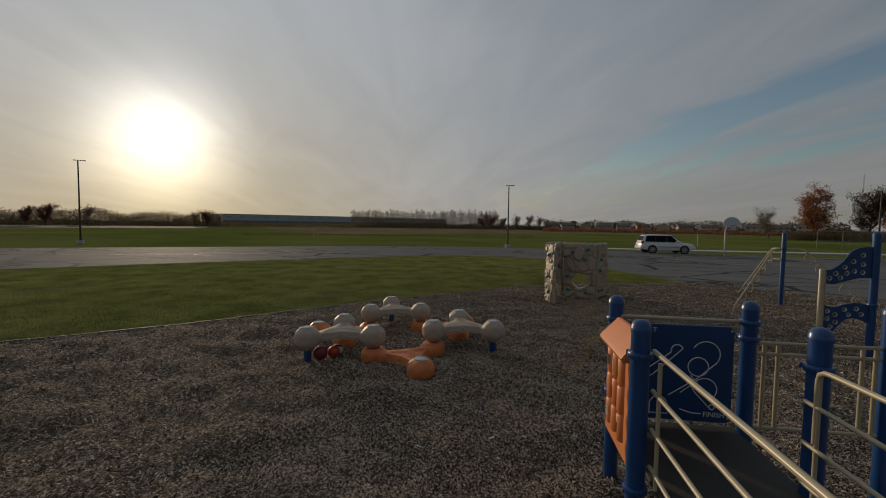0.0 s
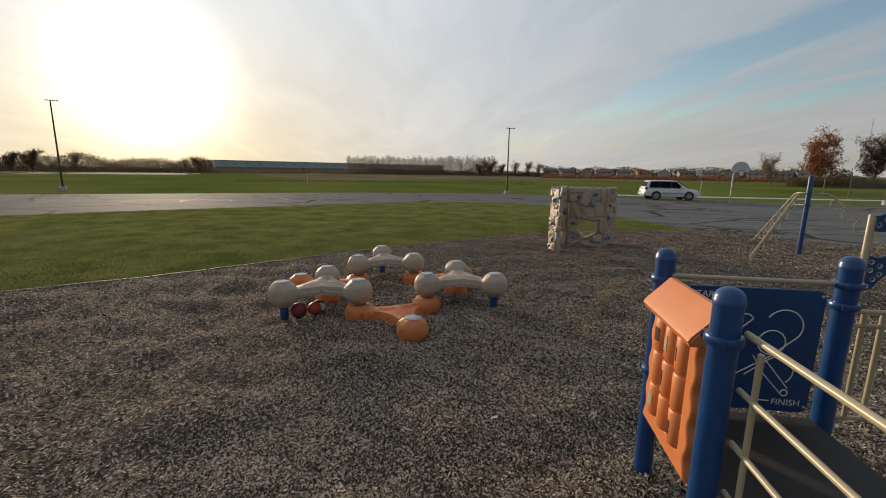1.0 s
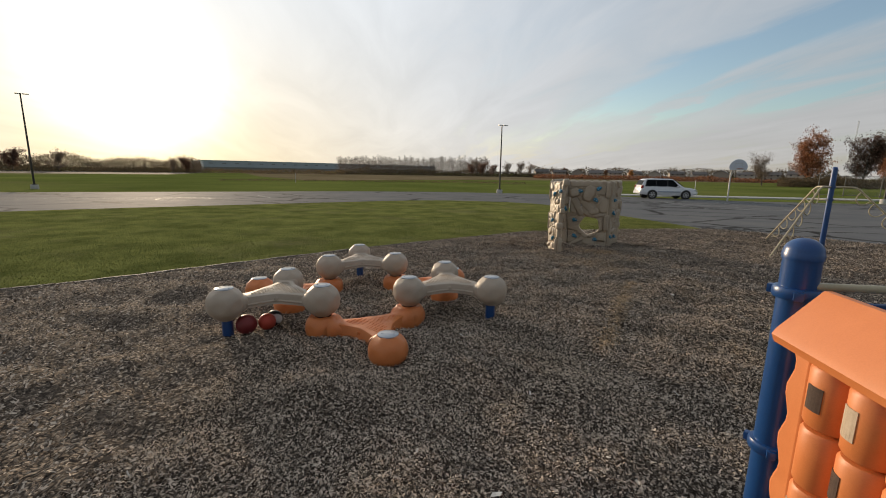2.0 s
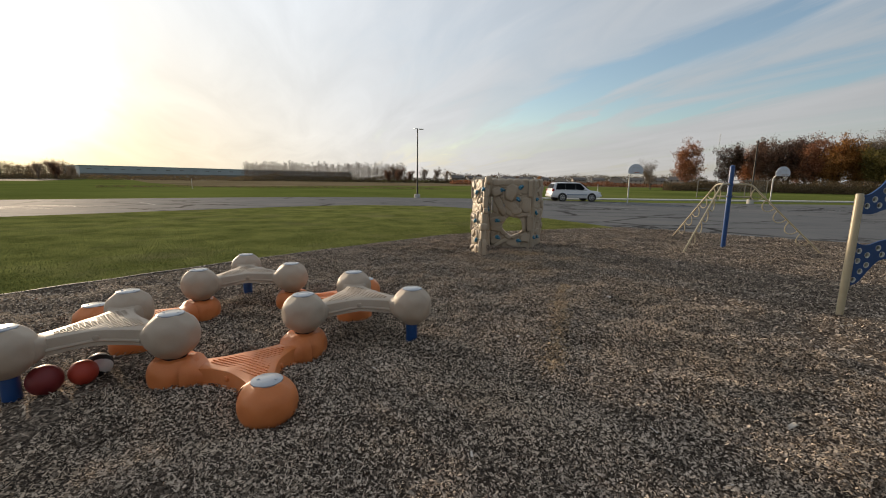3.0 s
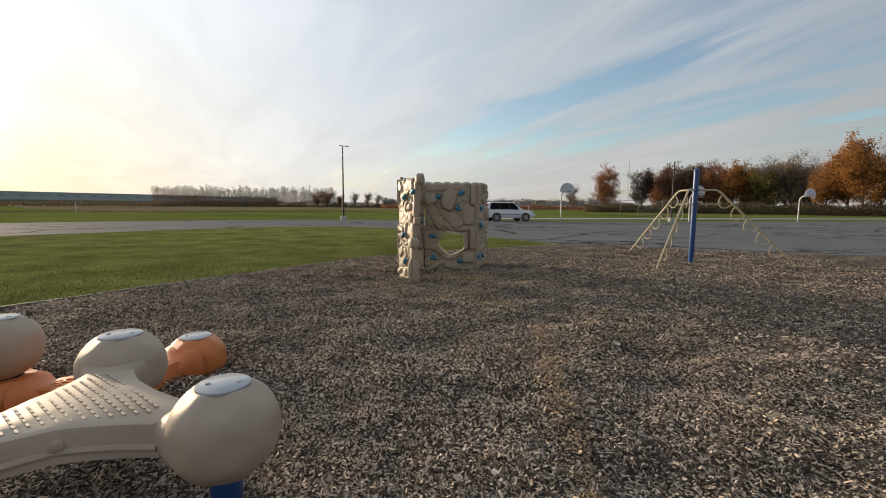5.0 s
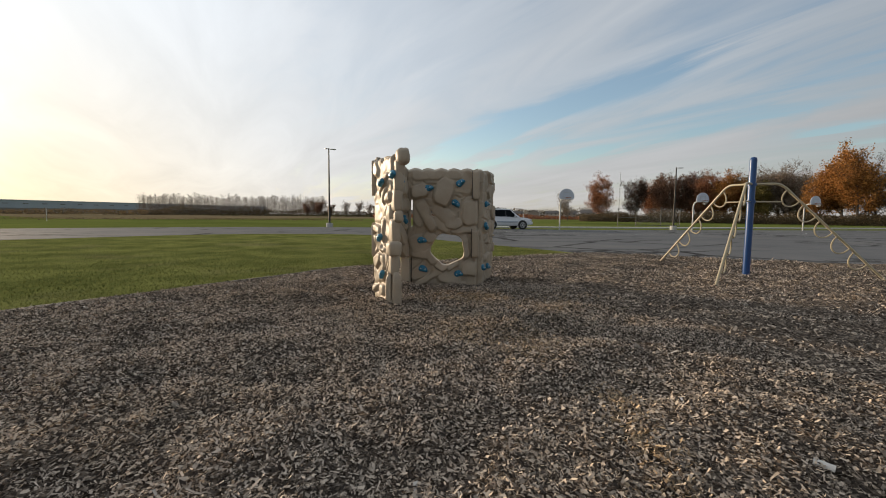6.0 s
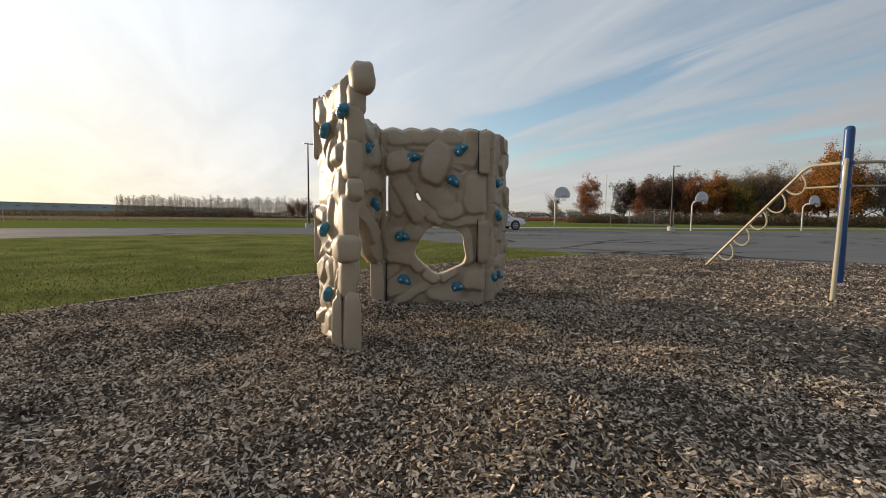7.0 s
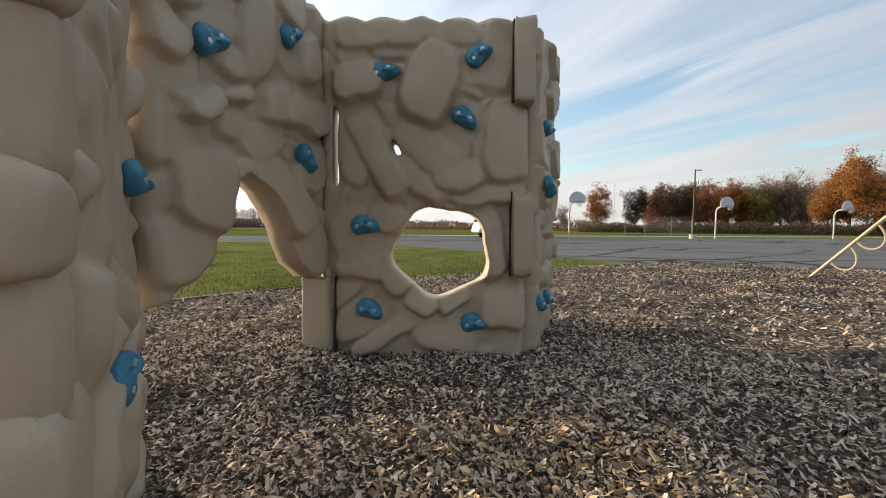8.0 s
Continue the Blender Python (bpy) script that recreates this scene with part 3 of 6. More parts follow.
M_BALL_RED = surface("dark_red_rubber", (0.13, 0.012, 0.014), (0.20, 0.022, 0.022), 8, 200, 0.5, bump=0.2, depth=0.002)
M_BALL_ORANGE = surface("red_orange_rubber", (0.34, 0.035, 0.018), (0.45, 0.055, 0.028), 8, 200, 0.5, bump=0.2, depth=0.002)
M_BALL_WHITE = surface("grey_white_leather", (0.66, 0.64, 0.62), (0.80, 0.78, 0.76), 8, 120, 0.5)
play_ball(-3.02, 6.64, 0.122, M_BALL_RED, "dark red rubber play ball lying on wood chips")
play_ball(-2.84, 6.80, 0.105, M_BALL_ORANGE, "red-orange rubber play ball beside a darker ball")
play_ball(-2.87, 7.02, 0.105, M_BALL_WHITE, "black and white volleyball behind the red balls", M_DARK)

# ---- climbing wall ----


def smooth01(x):
    x = min(max(x, 0.0), 1.0)
    return x * x * (3 - 2 * x)


class Relief:
    """Boulder relief: stretched cells with rounded faces and sunk joints."""

    def __init__(self, seed, width, height, size, amp, soft=0.19):
        rng = random.Random(seed)
        self.amp, self.cells = amp, []
        nx, nz = max(2, round(width / size)), max(2, round(height / size))
        for i in range(-1, nx + 1):
            for j in range(-1, nz + 1):
                self.cells.append(((i + 0.5 + rng.uniform(-0.42, 0.42)) * width / nx, (j + 0.5 + rng.uniform(-0.42, 0.42)) * height / nz,
                                   rng.uniform(0, math.pi), rng.uniform(0.50, 0.90), rng.random() ** 1.2, rng.uniform(-0.5, 0.5), rng.uniform(-0.5, 0.5)))
        self.size = size
        self.soft = soft
        self.seed = seed

    def at(self, u, v):
        n = noise.noise_vector(Vector((u * 4.2, v * 4.2, self.seed))) * 0.045
        u, v = u + n.x, v + n.y
        best = []
        for cu, cv, ang, st, h, tu, tv in self.cells:
            du, dv = u - cu, v - cv
            if abs(du) > 2.2 * self.size or abs(dv) > 2.2 * self.size:
                continue
            a, b = du * math.cos(ang) + dv * math.sin(ang), dv * math.cos(ang) - du * math.sin(ang)
            best.append((math.hypot(a * st, b / st), h, tu * du + tv * dv))
        best.sort(key=lambda q: q[0])
        d1, h1, tilt = best[0]
        d2 = best[1][0]
        joint = smooth01((d2 - d1) / (self.size * self.soft))
        proud = smooth01((h1 - 0.20) / 0.55)
        joint = joint * (0.62 + 0.38 * proud) + 0.38 * (1 - proud)
        lump = (0.25 + 0.75 * proud) * self.amp * joint + tilt * 0.30 * joint * self.amp / self.size
        return lump + 0.010 * noise.noise(Vector((u * 9, v * 9, self.seed + 5)))


class StoneRelief:
    """Placed stones over a shallow bed of cells; a stone is (u, v, long axis u, v, short axis u, v, height)."""

    def __init__(self, stones, seed, width, height, size):
        self.bed = Relief(seed, width, height, size, 0.026, 0.22)
        self.seed, self.stones = seed, []
        for cu, cv, au, av, bu, bv, h in stones:
            det = au * bv - av * bu
            self.stones.append((cu, cv, bv / det, -bu / det, -av / det, au / det, h, max(abs(au), abs(bu)) * 1.9 + 0.02, max(abs(av), abs(bv)) * 1.9 + 0.02))

    def at(self, u, v):
        n = noise.noise_vector(Vector((u * 5.5, v * 5.5, self.seed))) * 0.038 + noise.noise_vector(Vector((u * 15, v * 15, self.seed))) * 0.010
        p, q = u + n.x, v + n.y
        top = self.bed.at(u, v)
        for cu, cv, m0, m1, m2, m3, h, ru, rv in self.stones:
            du, dv = p - cu, q - cv
            if abs(du) > ru or abs(dv) > rv:
                continue
            d = (abs(m0 * du + m1 * dv) ** 3.2 + abs(m2 * du + m3 * dv) ** 3.2) ** 0.3125
            if d < 1.14:
                lump = 1.12 * h * smooth01((1.14 - d) / 0.25) * (0.80 + 0.20 * (1 - min(d, 1.0) ** 2)) * (0.86 - 0.34 * max(-1.0, min(1.0, 1.9 * dv / rv))) + 0.008
                k = max(0.0, 1 - abs(lump - top) / 0.014)
                top = max(lump, top) + 0.0035 * k * k
        return top


def rock_panel(parent, p0, p1, height, thick, seed, opening=None, amp=0.055, size=0.24, step=0.017, back_amp=0.05, top_wave=0.03, soft=0.20, stones=()):
    """A moulded panel between two plan points, relief on both faces, with an opening cut through where opening(u, v) is true."""
    a, b = Vector((*p0, 0)), Vector((*p1, 0))
    d = (b - a)
    width = d.length
    d.normalize()
    nrm = Vector((d.y, -d.x, 0))
    nu, nv = max(4, round(width / step)), round((height + 0.18) / step)
    front, back = Relief(seed, width, height, size, amp, soft), Relief(seed + 50, width, height, size, back_amp, soft)
    if stones:
        front = StoneRelief(stones, seed, width, height, size * 0.8)
    bm = bmesh.new()
    grids = []
    for side, rel in ((1, front), (-1, back)):
        g = []
        for i in range(nu + 1):
            col = []
            u = width * i / nu
            for j in range(nv + 1):
                v = -0.18 + (height + 0.18) * j / nv
                edge = min(u, width - u)
                roll = 1 - smooth01(edge / 0.045)
                topr = 1 - smooth01((height - v) / 0.055)
                off = thick / 2 + rel.at(u, v) - thick * 0.42 * max(roll, topr) ** 2
                if v > height * 0.9:
                    lift = top_wave * (abs(math.sin(u * 15 + seed)) - 0.6) * smooth01((v - height * 0.9) / (height * 0.1))
                else:
                    lift = 0.0
                q = a + d * u + nrm * (side * max(off, 0.012))
                col.append(bm.verts.new((q.x, q.y, v + lift)))
            g.append(col)
        grids.append(g)

    def open_at(i, j):
        return opening is not None and opening(width * (i + 0.5) / nu, -0.18 + (height + 0.18) * (j + 0.5) / nv)

    f, k = grids
    for i in range(nu):
        for j in range(nv):
            if open_at(i, j):
                continue
            bm.faces.new((f[i][j], f[i + 1][j], f[i + 1][j + 1], f[i][j + 1]))
            bm.faces.new((k[i][j + 1], k[i + 1][j + 1], k[i + 1][j], k[i][j]))
    # rims close the edges and the opening
    rim = [e for e in bm.edges if len(e.link_faces) == 1]
    rim_pairs = [tuple(e.verts) for e in rim]
    other = {}
    for i in range(nu + 1):
        for j in range(nv + 1):
            other[f[i][j]] = k[i][j]
    for e in rim:
        v0, v1 = e.verts
        if v0 in other and v1 in other:
            bm.faces.new((v0, other[v0], other[v1], v1))
    loose = [v for v in bm.verts if not v.link_faces]
    bmesh.ops.delete(bm, geom=loose, context="VERTS")
    if opening is not None:
        border = {v for e in rim if e.is_valid for v in e.verts if v.is_valid}
        inner = [v for v in border if 0.02 < (Vector((v.co.x, v.co.y, 0)) - a).dot(d) < width - 0.02 and 0.03 < v.co.z < height - 0.05]
        near = {}
        for a_vert, b_vert in rim_pairs:
            near.setdefault(a_vert, []).append(b_vert)
            near.setdefault(b_vert, []).append(a_vert)
        for _ in range(7):
            moved = {v: v.co * 0.5 + sum((w.co for w in near[v]), Vector()) / len(near[v]) * 0.5 for v in inner if v in near}
            for v, co in moved.items():
                v.co = co
        ring = {w for v in inner for e in v.link_edges for w in (e.other_vert(v),) if w not in border}
        bmesh.ops.smooth_vert(bm, verts=list(ring), factor=0.5, use_axis_x=True, use_axis_y=True, use_axis_z=True)
    bmesh.ops.recalc_face_normals(bm, faces=bm.faces[:])
    me = bpy.data.meshes.new("rock_panel")
    bm.to_mesh(me)
    bm.free()
    me.materials.append(M_ROCK)
    for p in me.polygons:
        p.use_smooth = True
    ob = new("rock_panel", me)
    ob.parent = parent

    def place(u, v, side=1):
        rel = front if side > 0 else back
        q = a + d * u + nrm * side * (thick / 2 + rel.at(u, v))
        return Matrix.Translation((q.x, q.y, v)) @ (nrm * side).to_track_quat("Z", "Y").to_matrix().to_4x4()

    return ob, place


def boulder(bm, x, y, z, sx, sy, sz, rz=0.0, power=0.5, tilt=0.0):
    """A rounded block."""
    r = bmesh.ops.create_uvsphere(bm, u_segments=20, v_segments=14, radius=1.0)
    for v in r["verts"]:
        c = v.co
        c.x, c.y, c.z = [math.copysign(abs(k) ** power, k) for k in c]
        w = 1 + 0.15 * noise.noise(c * 1.6 + Vector((x * 9, y * 9, z * 9)))
        v.co = Vector((c.x * sx * w, c.y * sy * w, c.z * sz * w))
    bmesh.ops.transform(bm, matrix=Matrix.Translation((x, y, z)) @ Matrix.Rotation(rz, 4, "Z") @ Matrix.Rotation(tilt, 4, "Y"), verts=r["verts"])


def make_hold_mesh():
    """A knobbly hold: two lobes with bolt pockets and a dip between them."""
    bm = bmesh.new()
    r = bmesh.ops.create_uvsphere(bm, u_segments=32, v_segments=18, radius=1.0)
    for v in r["verts"]:
        c = v.co.copy()
        a = math.atan2(c.y, c.x)
        w = 1 + 0.16 * noise.noise(c * 2.1 + Vector((3.3, 1.1, 0))) + 0.13 * math.cos(2 * a) + 0.10 * math.cos(3 * a + 0.6)
        dip = 1 - 0.35 * math.exp(-((c.x + 0.05) / 0.30) ** 2) * (0.6 + 0.4 * c.y)
        pocket = sum(math.exp(-((c.x - sx * 0.46) ** 2 + (c.y - sx * 0.12) ** 2) / 0.035) for sx in (-1, 1))
        v.co = Vector((c.x * 0.064 * w, c.y * 0.054 * w, (max(c.z, -0.2) ** 1 if c.z < 0 else c.z ** 0.7) * 0.046 * w * dip - (0.012 * pocket if c.z > 0 else 0)))
    me = bpy.data.meshes.new("hold")
    bm.to_mesh(me)
    bm.free()
    me.materials.append(M_HOLD)
    for p in me.polygons:
        p.use_smooth = True
    bm = bmesh.new()
    for sx in (-1, 1):
        lathe(bm, [(0.0120, 0.015), (0.0120, 0.0370), (0.009, 0.0395), (0, 0.0395)], 10, Matrix.Translation((sx * 0.030, 0.007 * sx, 0)))
    mb = bpy.data.meshes.new("bolt")
    bm.to_mesh(mb)
    bm.free()
    mb.materials.append(M_BOLT)
    return me, mb


HOLD, HOLD_BOLT = make_hold_mesh()
hold_rng = random.Random(5)


def add_hold(panel, m, turn=None, size=1.0):
    h = new("hold", HOLD)
    h.parent = panel
    h.matrix_basis = m @ Matrix.Translation((0, 0, 0.006)) @ Matrix.Rotation(hold_rng.uniform(-0.8, 0.8) if turn is None else turn, 4, "Z") @ Matrix.Scale(size, 4)
    tagged(h, "teal climbing hold with two bolts")
    b = new("bolt", HOLD_BOLT)
    b.parent = h


def hole_b(u, v):
    q = math.hypot((u - 0.688) / 0.272, (v - 0.520) / 0.258)
    q += 0.06 * math.sin(math.atan2(v - 0.52, u - 0.688) * 5 + 0.8)
    slit = abs(u - 0.092) < 0.018 and 0.88 < v < 1.34
    chink = abs((u - 0.43) - 0.45 * (1.11 - v)) < 0.017 and 1.06 < v < 1.16
    return q < 1.0 or slit or chink


ARCH_U = (-0.1, 0.06, 0.18, 0.31, 0.335, 0.44, 0.55, 0.685, 0.824, 0.96, 1.2)
ARCH_V = (0.38, 0.39, 0.50, 0.61, 0.75, 0.893, 0.83, 0.71, 0.46, 0.385, 0.385)


def hole_a(u, v):
    return v < float(np.interp(u, ARCH_U, ARCH_V)) + 0.010 * math.sin(u * 24)


STONES_B_HIGH = [
    (0.62, 1.46, 0.069, 0.214, -0.152, 0.047, 0.075), (0.21, 1.47, 0.132, 0.024, -0.019, 0.104, 0.065), (0.23, 1.73, 0.151, -0.019, 0.011, 0.079, 0.030),
    (0.47, 1.74, 0.131, 0.019, -0.012, 0.079, 0.035), (0.73, 1.74, 0.158, 0.001, -0.001, 0.074, 0.025), (0.93, 1.56, 0.021, 0.128, -0.157, 0.025, 0.022),
    (1.06, 1.11, 0.147, 0.002, -0.005, 0.209, 0.052), (0.77, 0.95, 0.140, 0.021, -0.013, 0.085, 0.065), (0.33, 1.06, 0.134, -0.246, 0.077, 0.041, 0.062),
    (0.61, 1.11, 0.173, -0.131, 0.066, 0.086, 0.045), (0.57, 0.93, 0.143, -0.139, 0.054, 0.055, 0.050), (0.96, 0.84, 0.226, 0.010, -0.003, 0.048, 0.040)]
STONES_B_LOW = [
    (0.19, 1.08, 0.070, 0.011, -0.027, 0.189, 0.030), (0.23, 0.61, 0.147, 0.055, -0.045, 0.122, 0.035), (0.28, 0.45, 0.201, -0.026, 0.013, 0.091, 0.052),
    (0.43, 0.41, 0.064, 0.014, -0.029, 0.135, 0.065), (0.57, 0.24, 0.076, -0.052, 0.032, 0.046, 0.060), (0.76, 0.24, 0.089, 0.043, -0.021, 0.045, 0.055),
    (0.99, 0.53, 0.065, 0.001, -0.003, 0.170, 0.050), (0.23, 0.12, 0.136, 0.052, -0.029, 0.081, 0.030), (0.39, 0.04, 0.204, 0.113, -0.027, 0.050, 0.045),
    (0.72, 0.02, 0.184, -0.010, 0.005, 0.087, 0.040), (1.07, 0.19, 0.138, 0.002, -0.002, 0.113, 0.052), (0.62, 0.14, 0.155, -0.055, 0.022, 0.063, 0.020),
    (0.39, 0.73, 0.071, -0.083, 0.074, 0.063, 0.045), (0.93, 0.67, 0.047, -0.054, 0.073, 0.063, 0.040)]
STONES_A_HIGH = [
    (0.24, 1.10, 0.111, 0.043, -0.009, 0.057, 0.070), (0.44, 1.20, 0.092, 0.039, -0.011, 0.041, 0.045), (0.93, 1.24, 0.230, 0.028, 0.030, 0.099, 0.065),
    (0.70, 1.23, 0.115, 0.038, 0.002, 0.090, 0.055), (0.09, 1.29, 0.079, -0.052, 0.058, 0.063, 0.055), (0.30, 1.41, 0.124, 0.057, 0.002, 0.074, 0.030),
    (0.55, 1.50, 0.120, 0.055, 0.005, 0.214, 0.040), (0.96, 1.53, 0.110, 0.040, 0.001, 0.126, 0.055), (0.40, 1.31, 0.082, -0.002, 0.036, 0.055, 0.035),
    (0.15, 1.52, 0.10, 0.02, 0.0, 0.12, 0.045), (0.33, 1.66, 0.11, 0.0, 0.0, 0.10, 0.05), (0.80, 1.72, 0.12, 0.0, 0.0, 0.09, 0.04)]
STONES_A_LOW = [
    (0.25, 0.79, 0.165, 0.012, 0.004, 0.147, 0.075), (0.13, 0.58, 0.150, 0.063, -0.070, 0.109, 0.060), (0.69, 0.80, 0.197, -0.166, 0.150, 0.076, 0.075),
    (0.96, 0.53, 0.158, -0.014, 0.002, 0.150, 0.050), (0.57, 1.03, 0.150, 0.068, -0.038, 0.062, 0.040), (0.97, 0.98, 0.150, 0.029, 0.002, 0.135, 0.045),
    (0.05, 1.05, 0.057, 0.016, 0.006, 0.195, 0.030), (0.15, 1.18, 0.085, 0.030, 0.003, 0.095, 0.025), (0.10, 0.94, 0.111, 0.022, 0.002, 0.067, 0.030),
    (0.41, 1.06, 0.098, 0.022, 0.001, 0.059, 0.030), (0.80, 0.56, 0.095, -0.029, 0.075, 0.120, 0.040), (0.03, 0.44, 0.073, -0.012, 0.002, 0.062, 0.040)]

wall = thing("climbing_wall", 0, 0, 0, "beige cast-rock climbing wall of four angled panels with teal holds", "climbing wall")
E_L, E_A, E_B, E_C = (1.53, 13.87), (1.69, 13.25), (2.105, 14.95), (3.235, 14.644)
panel_l, on_l = rock_panel(wall, E_L, E_A, 1.79, 0.085, 14, None, 0.044, 0.205, 0.0135, 0.035, 0.025, 0.46)
panel_a, on_a = rock_panel(wall, (1.54, 13.93), (2.103, 14.985), 1.865, 0.07, 23, hole_a, 0.070, 0.27, 0.0125, 0.012, soft=0.26, stones=STONES_A_HIGH + STONES_A_LOW)
panel_b, on_b = rock_panel(wall, E_B, E_C, 1.845, 0.12, 37, hole_b, 0.066, 0.275, 0.0125, 0.02, soft=0.24, stones=STONES_B_HIGH + STONES_B_LOW)
panel_c, on_c = rock_panel(wall, E_C, (3.655, 15.195), 1.84, 0.12, 41, None, 0.055, 0.2, 0.015)
for panel in (panel_a, panel_b, panel_c):
    panel.scale = (1, 1, 0.985)
for u, v in ((0.70, 1.55), (0.40, 1.47), (0.32, 0.77), (0.40, 0.30)):
    add_hold(panel_l, on_l(u, v))
for u, v in ((0.255, 1.33), (0.79, 1.585), (0.875, 1.01)):
    add_hold(panel_a, on_a(u, v), None, 1.1)
for u, v in ((0.14, 0.77), (0.40, 0.30)):
    add_hold(panel_l, on_l(u, v, -1))
for u, v in ((0.363, 1.521), (0.88, 1.61), (0.809, 1.279), (0.262, 0.666), (0.286, 0.19), (0.873, 0.112)):
    add_hold(panel_b, on_b(u, v), None, 1.1)
for u, v in ((0.22, 1.28), (0.10, 0.91), (0.10, 0.20), (0.34, 0.20)):
    add_hold(panel_c, on_c(u, v))
bm = bmesh.new()
PY = 13.20
for x, dy, z, sx, sy, sz, rz, power in ((1.718, 0.0, 0.09, 0.060, 0.064, 0.26, 0.15, 0.50), (1.630, 0.02, 0.07, 0.038, 0.057, 0.26, -0.2, 0.55), (1.70, 0.10, 0.11, 0.055, 0.07, 0.28, 0.3, 0.5),
                                        (1.695, 0.04, 0.455, 0.058, 0.075, 0.15, 0.1, 0.5), (1.690, -0.01, 0.650, 0.088, 0.088, 0.090, 0.2, 0.58), (1.705, 0.04, 0.860, 0.058, 0.08, 0.16, 0.2, 0.5),
                                        (1.744, -0.01, 1.040, 0.058, 0.072, 0.076, 0.0, 0.66), (1.730, 0.04, 1.240, 0.060, 0.085, 0.15, 0.2, 0.5), (1.745, 0.04, 1.470, 0.062, 0.085, 0.14, 0.1, 0.5),
                                        (1.757, 0.04, 1.64, 0.060, 0.080, 0.10, 0.2, 0.55), (1.795, -0.01, 1.765, 0.078, 0.083, 0.106, 0.2, 0.74)):
    boulder(bm, x - 0.028, PY + dy, z, sx, sy, sz, rz, power * 0.92)
part("corner_column", bm, M_ROCK, wall)
for x, y, z0, z1, w, dp in ((1.490, 13.88, 1.32, 1.79, 0.028, 0.07), (1.490, 13.88, 0.50, 0.95, 0.028, 0.07), (3.19, 14.618, 1.325, 1.78, 0.058, 0.125), (3.19, 14.618, 0.38, 0.832, 0.058, 0.125), (2.09, 14.885, -0.17, 0.367, 0.074, 0.10)):
    bm = bmesh.new()
    boulder(bm, x, y, (z0 + z1) / 2, w, dp, (z1 - z0) / 2, radians(-15), 0.20)
    part("end_block", bm, M_ROCK, wall)
# the shade in the open gaps between blocks is put in as black strips
for u, z0, z1, proud in ((1.076, 1.34, 1.78, 0.110), (1.076, 0.38, 0.85, 0.110), (0.096, -0.15, 0.37, 0.095)):
    d = (Vector((*E_C, 0)) - Vector((*E_B, 0))).normalized()
    q = Vector((*E_B, 0)) + d * u
    bm = bmesh.new()
    box(bm, -0.005, 0.005, -proud, 0.02, z0, z1, 0, Matrix.Translation(q) @ Matrix.Rotation(math.atan2(d.y, d.x), 4, "Z"))
    part("seam_shade", bm, M_DARK, wall, "black strip for the shaded gap between moulded blocks", smooth=False)

# ---- loop ladder climber ----


def loop_climber(x, y):
    t = thing("loop_climber", x, y, 0, "blue post climber with three tan pipe arms and hanging loop rungs", "climber")
    bm = bmesh.new()
    lathe(bm, [(0.064, -0.2), (0.064, 2.22), (0.060, 2.25), (0.045, 2.275), (0.02, 2.285), (0, 2.285)], 24)
    part("post", bm, M_BLUE, t)
    for z in (1.74, 1.40):
        bm = bmesh.new()
        lathe(bm, [(0.066, z - 0.03), (0.082, z - 0.03), (0.082, z + 0.03), (0.066, z + 0.03)], 24)
        part("collar", bm, M_BLUE, t)
    for fx, fy in ((8.87, 16.85), (7.13, 13.66), (10.88, 13.60)):
        d = Vector((fx - x, fy - y, 0))
        reach = d.length
        d.normalize()
        bend = 0.52
        pts = [d * 0.07 + Vector((0, 0, 1.75)), d * (bend - 0.12) + Vector((0, 0, 1.75))]
        top, foot = Vector((0, 0, 1.70)) + d * (bend + 0.02), d * reach
        for k in range(1, 5):
            s = k / 5
            pts.append(pts[1] * (1 - s) ** 2 + (d * bend + Vector((0, 0, 1.75))) * 2 * s * (1 - s) + (top * 0.93 + foot * 0.07) * s * s)
        pts += [top * 0.93 + foot * 0.07, foot + (foot - top) * 0.07]
        bm = bmesh.new()
        tube(bm, pts, 0.024, 12)
        arm = part("arm", bm, M_PIPE, t, "tan bent pipe arm")
        slope = (foot - top).normalized()
        inward = Vector((0, 0, -1)) - slope * slope.dot(Vector((0, 0, -1)))
        inward.normalize()
        length = (foot - top).length
        for k in range(5):
            c = top + slope * (0.10 + (length - 0.30) * (k + 0.35) / 5)
            w, h = 0.155, 0.27
            pts = []
            for q in range(17):
                a = math.pi * q / 16
                pts.append(c + slope * (-w * math.cos(a) * (1.0 if 0 else 1)) + (inward * 0.86 + slope * 0.10) * h * math.sin(a) ** 0.8)
            bm = bmesh.new()
            tube(bm, pts, 0.014, 8)
            part("loop_rung", bm, M_PIPE, arm)
        bm = bmesh.new()
        c = top + slope * (0.10 + (length - 0.30) * 0.35 / 5)
        tube(bm, [d * 0.07 + Vector((0, 0, 1.40)), d * (bend + 0.02) + Vector((0, 0, 1.40))], 0.014, 8)
        part("brace", bm, M_PIPE, t)
    return t


loop_climber(9.04, 14.74)

# ---- play deck with panels ----


def text_mesh(body, size, depth):
    cu = bpy.data.curves.new("writing", "FONT")
    cu.body, cu.size, cu.extrude, cu.align_x = body, size, depth, "CENTER"
    ob = bpy.data.objects.new("writing", cu)
    me = bpy.data.meshes.new_from_object(ob)
    bpy.data.objects.remove(ob)
    bm = bmesh.new()
    bm.from_mesh(me)
    return bm


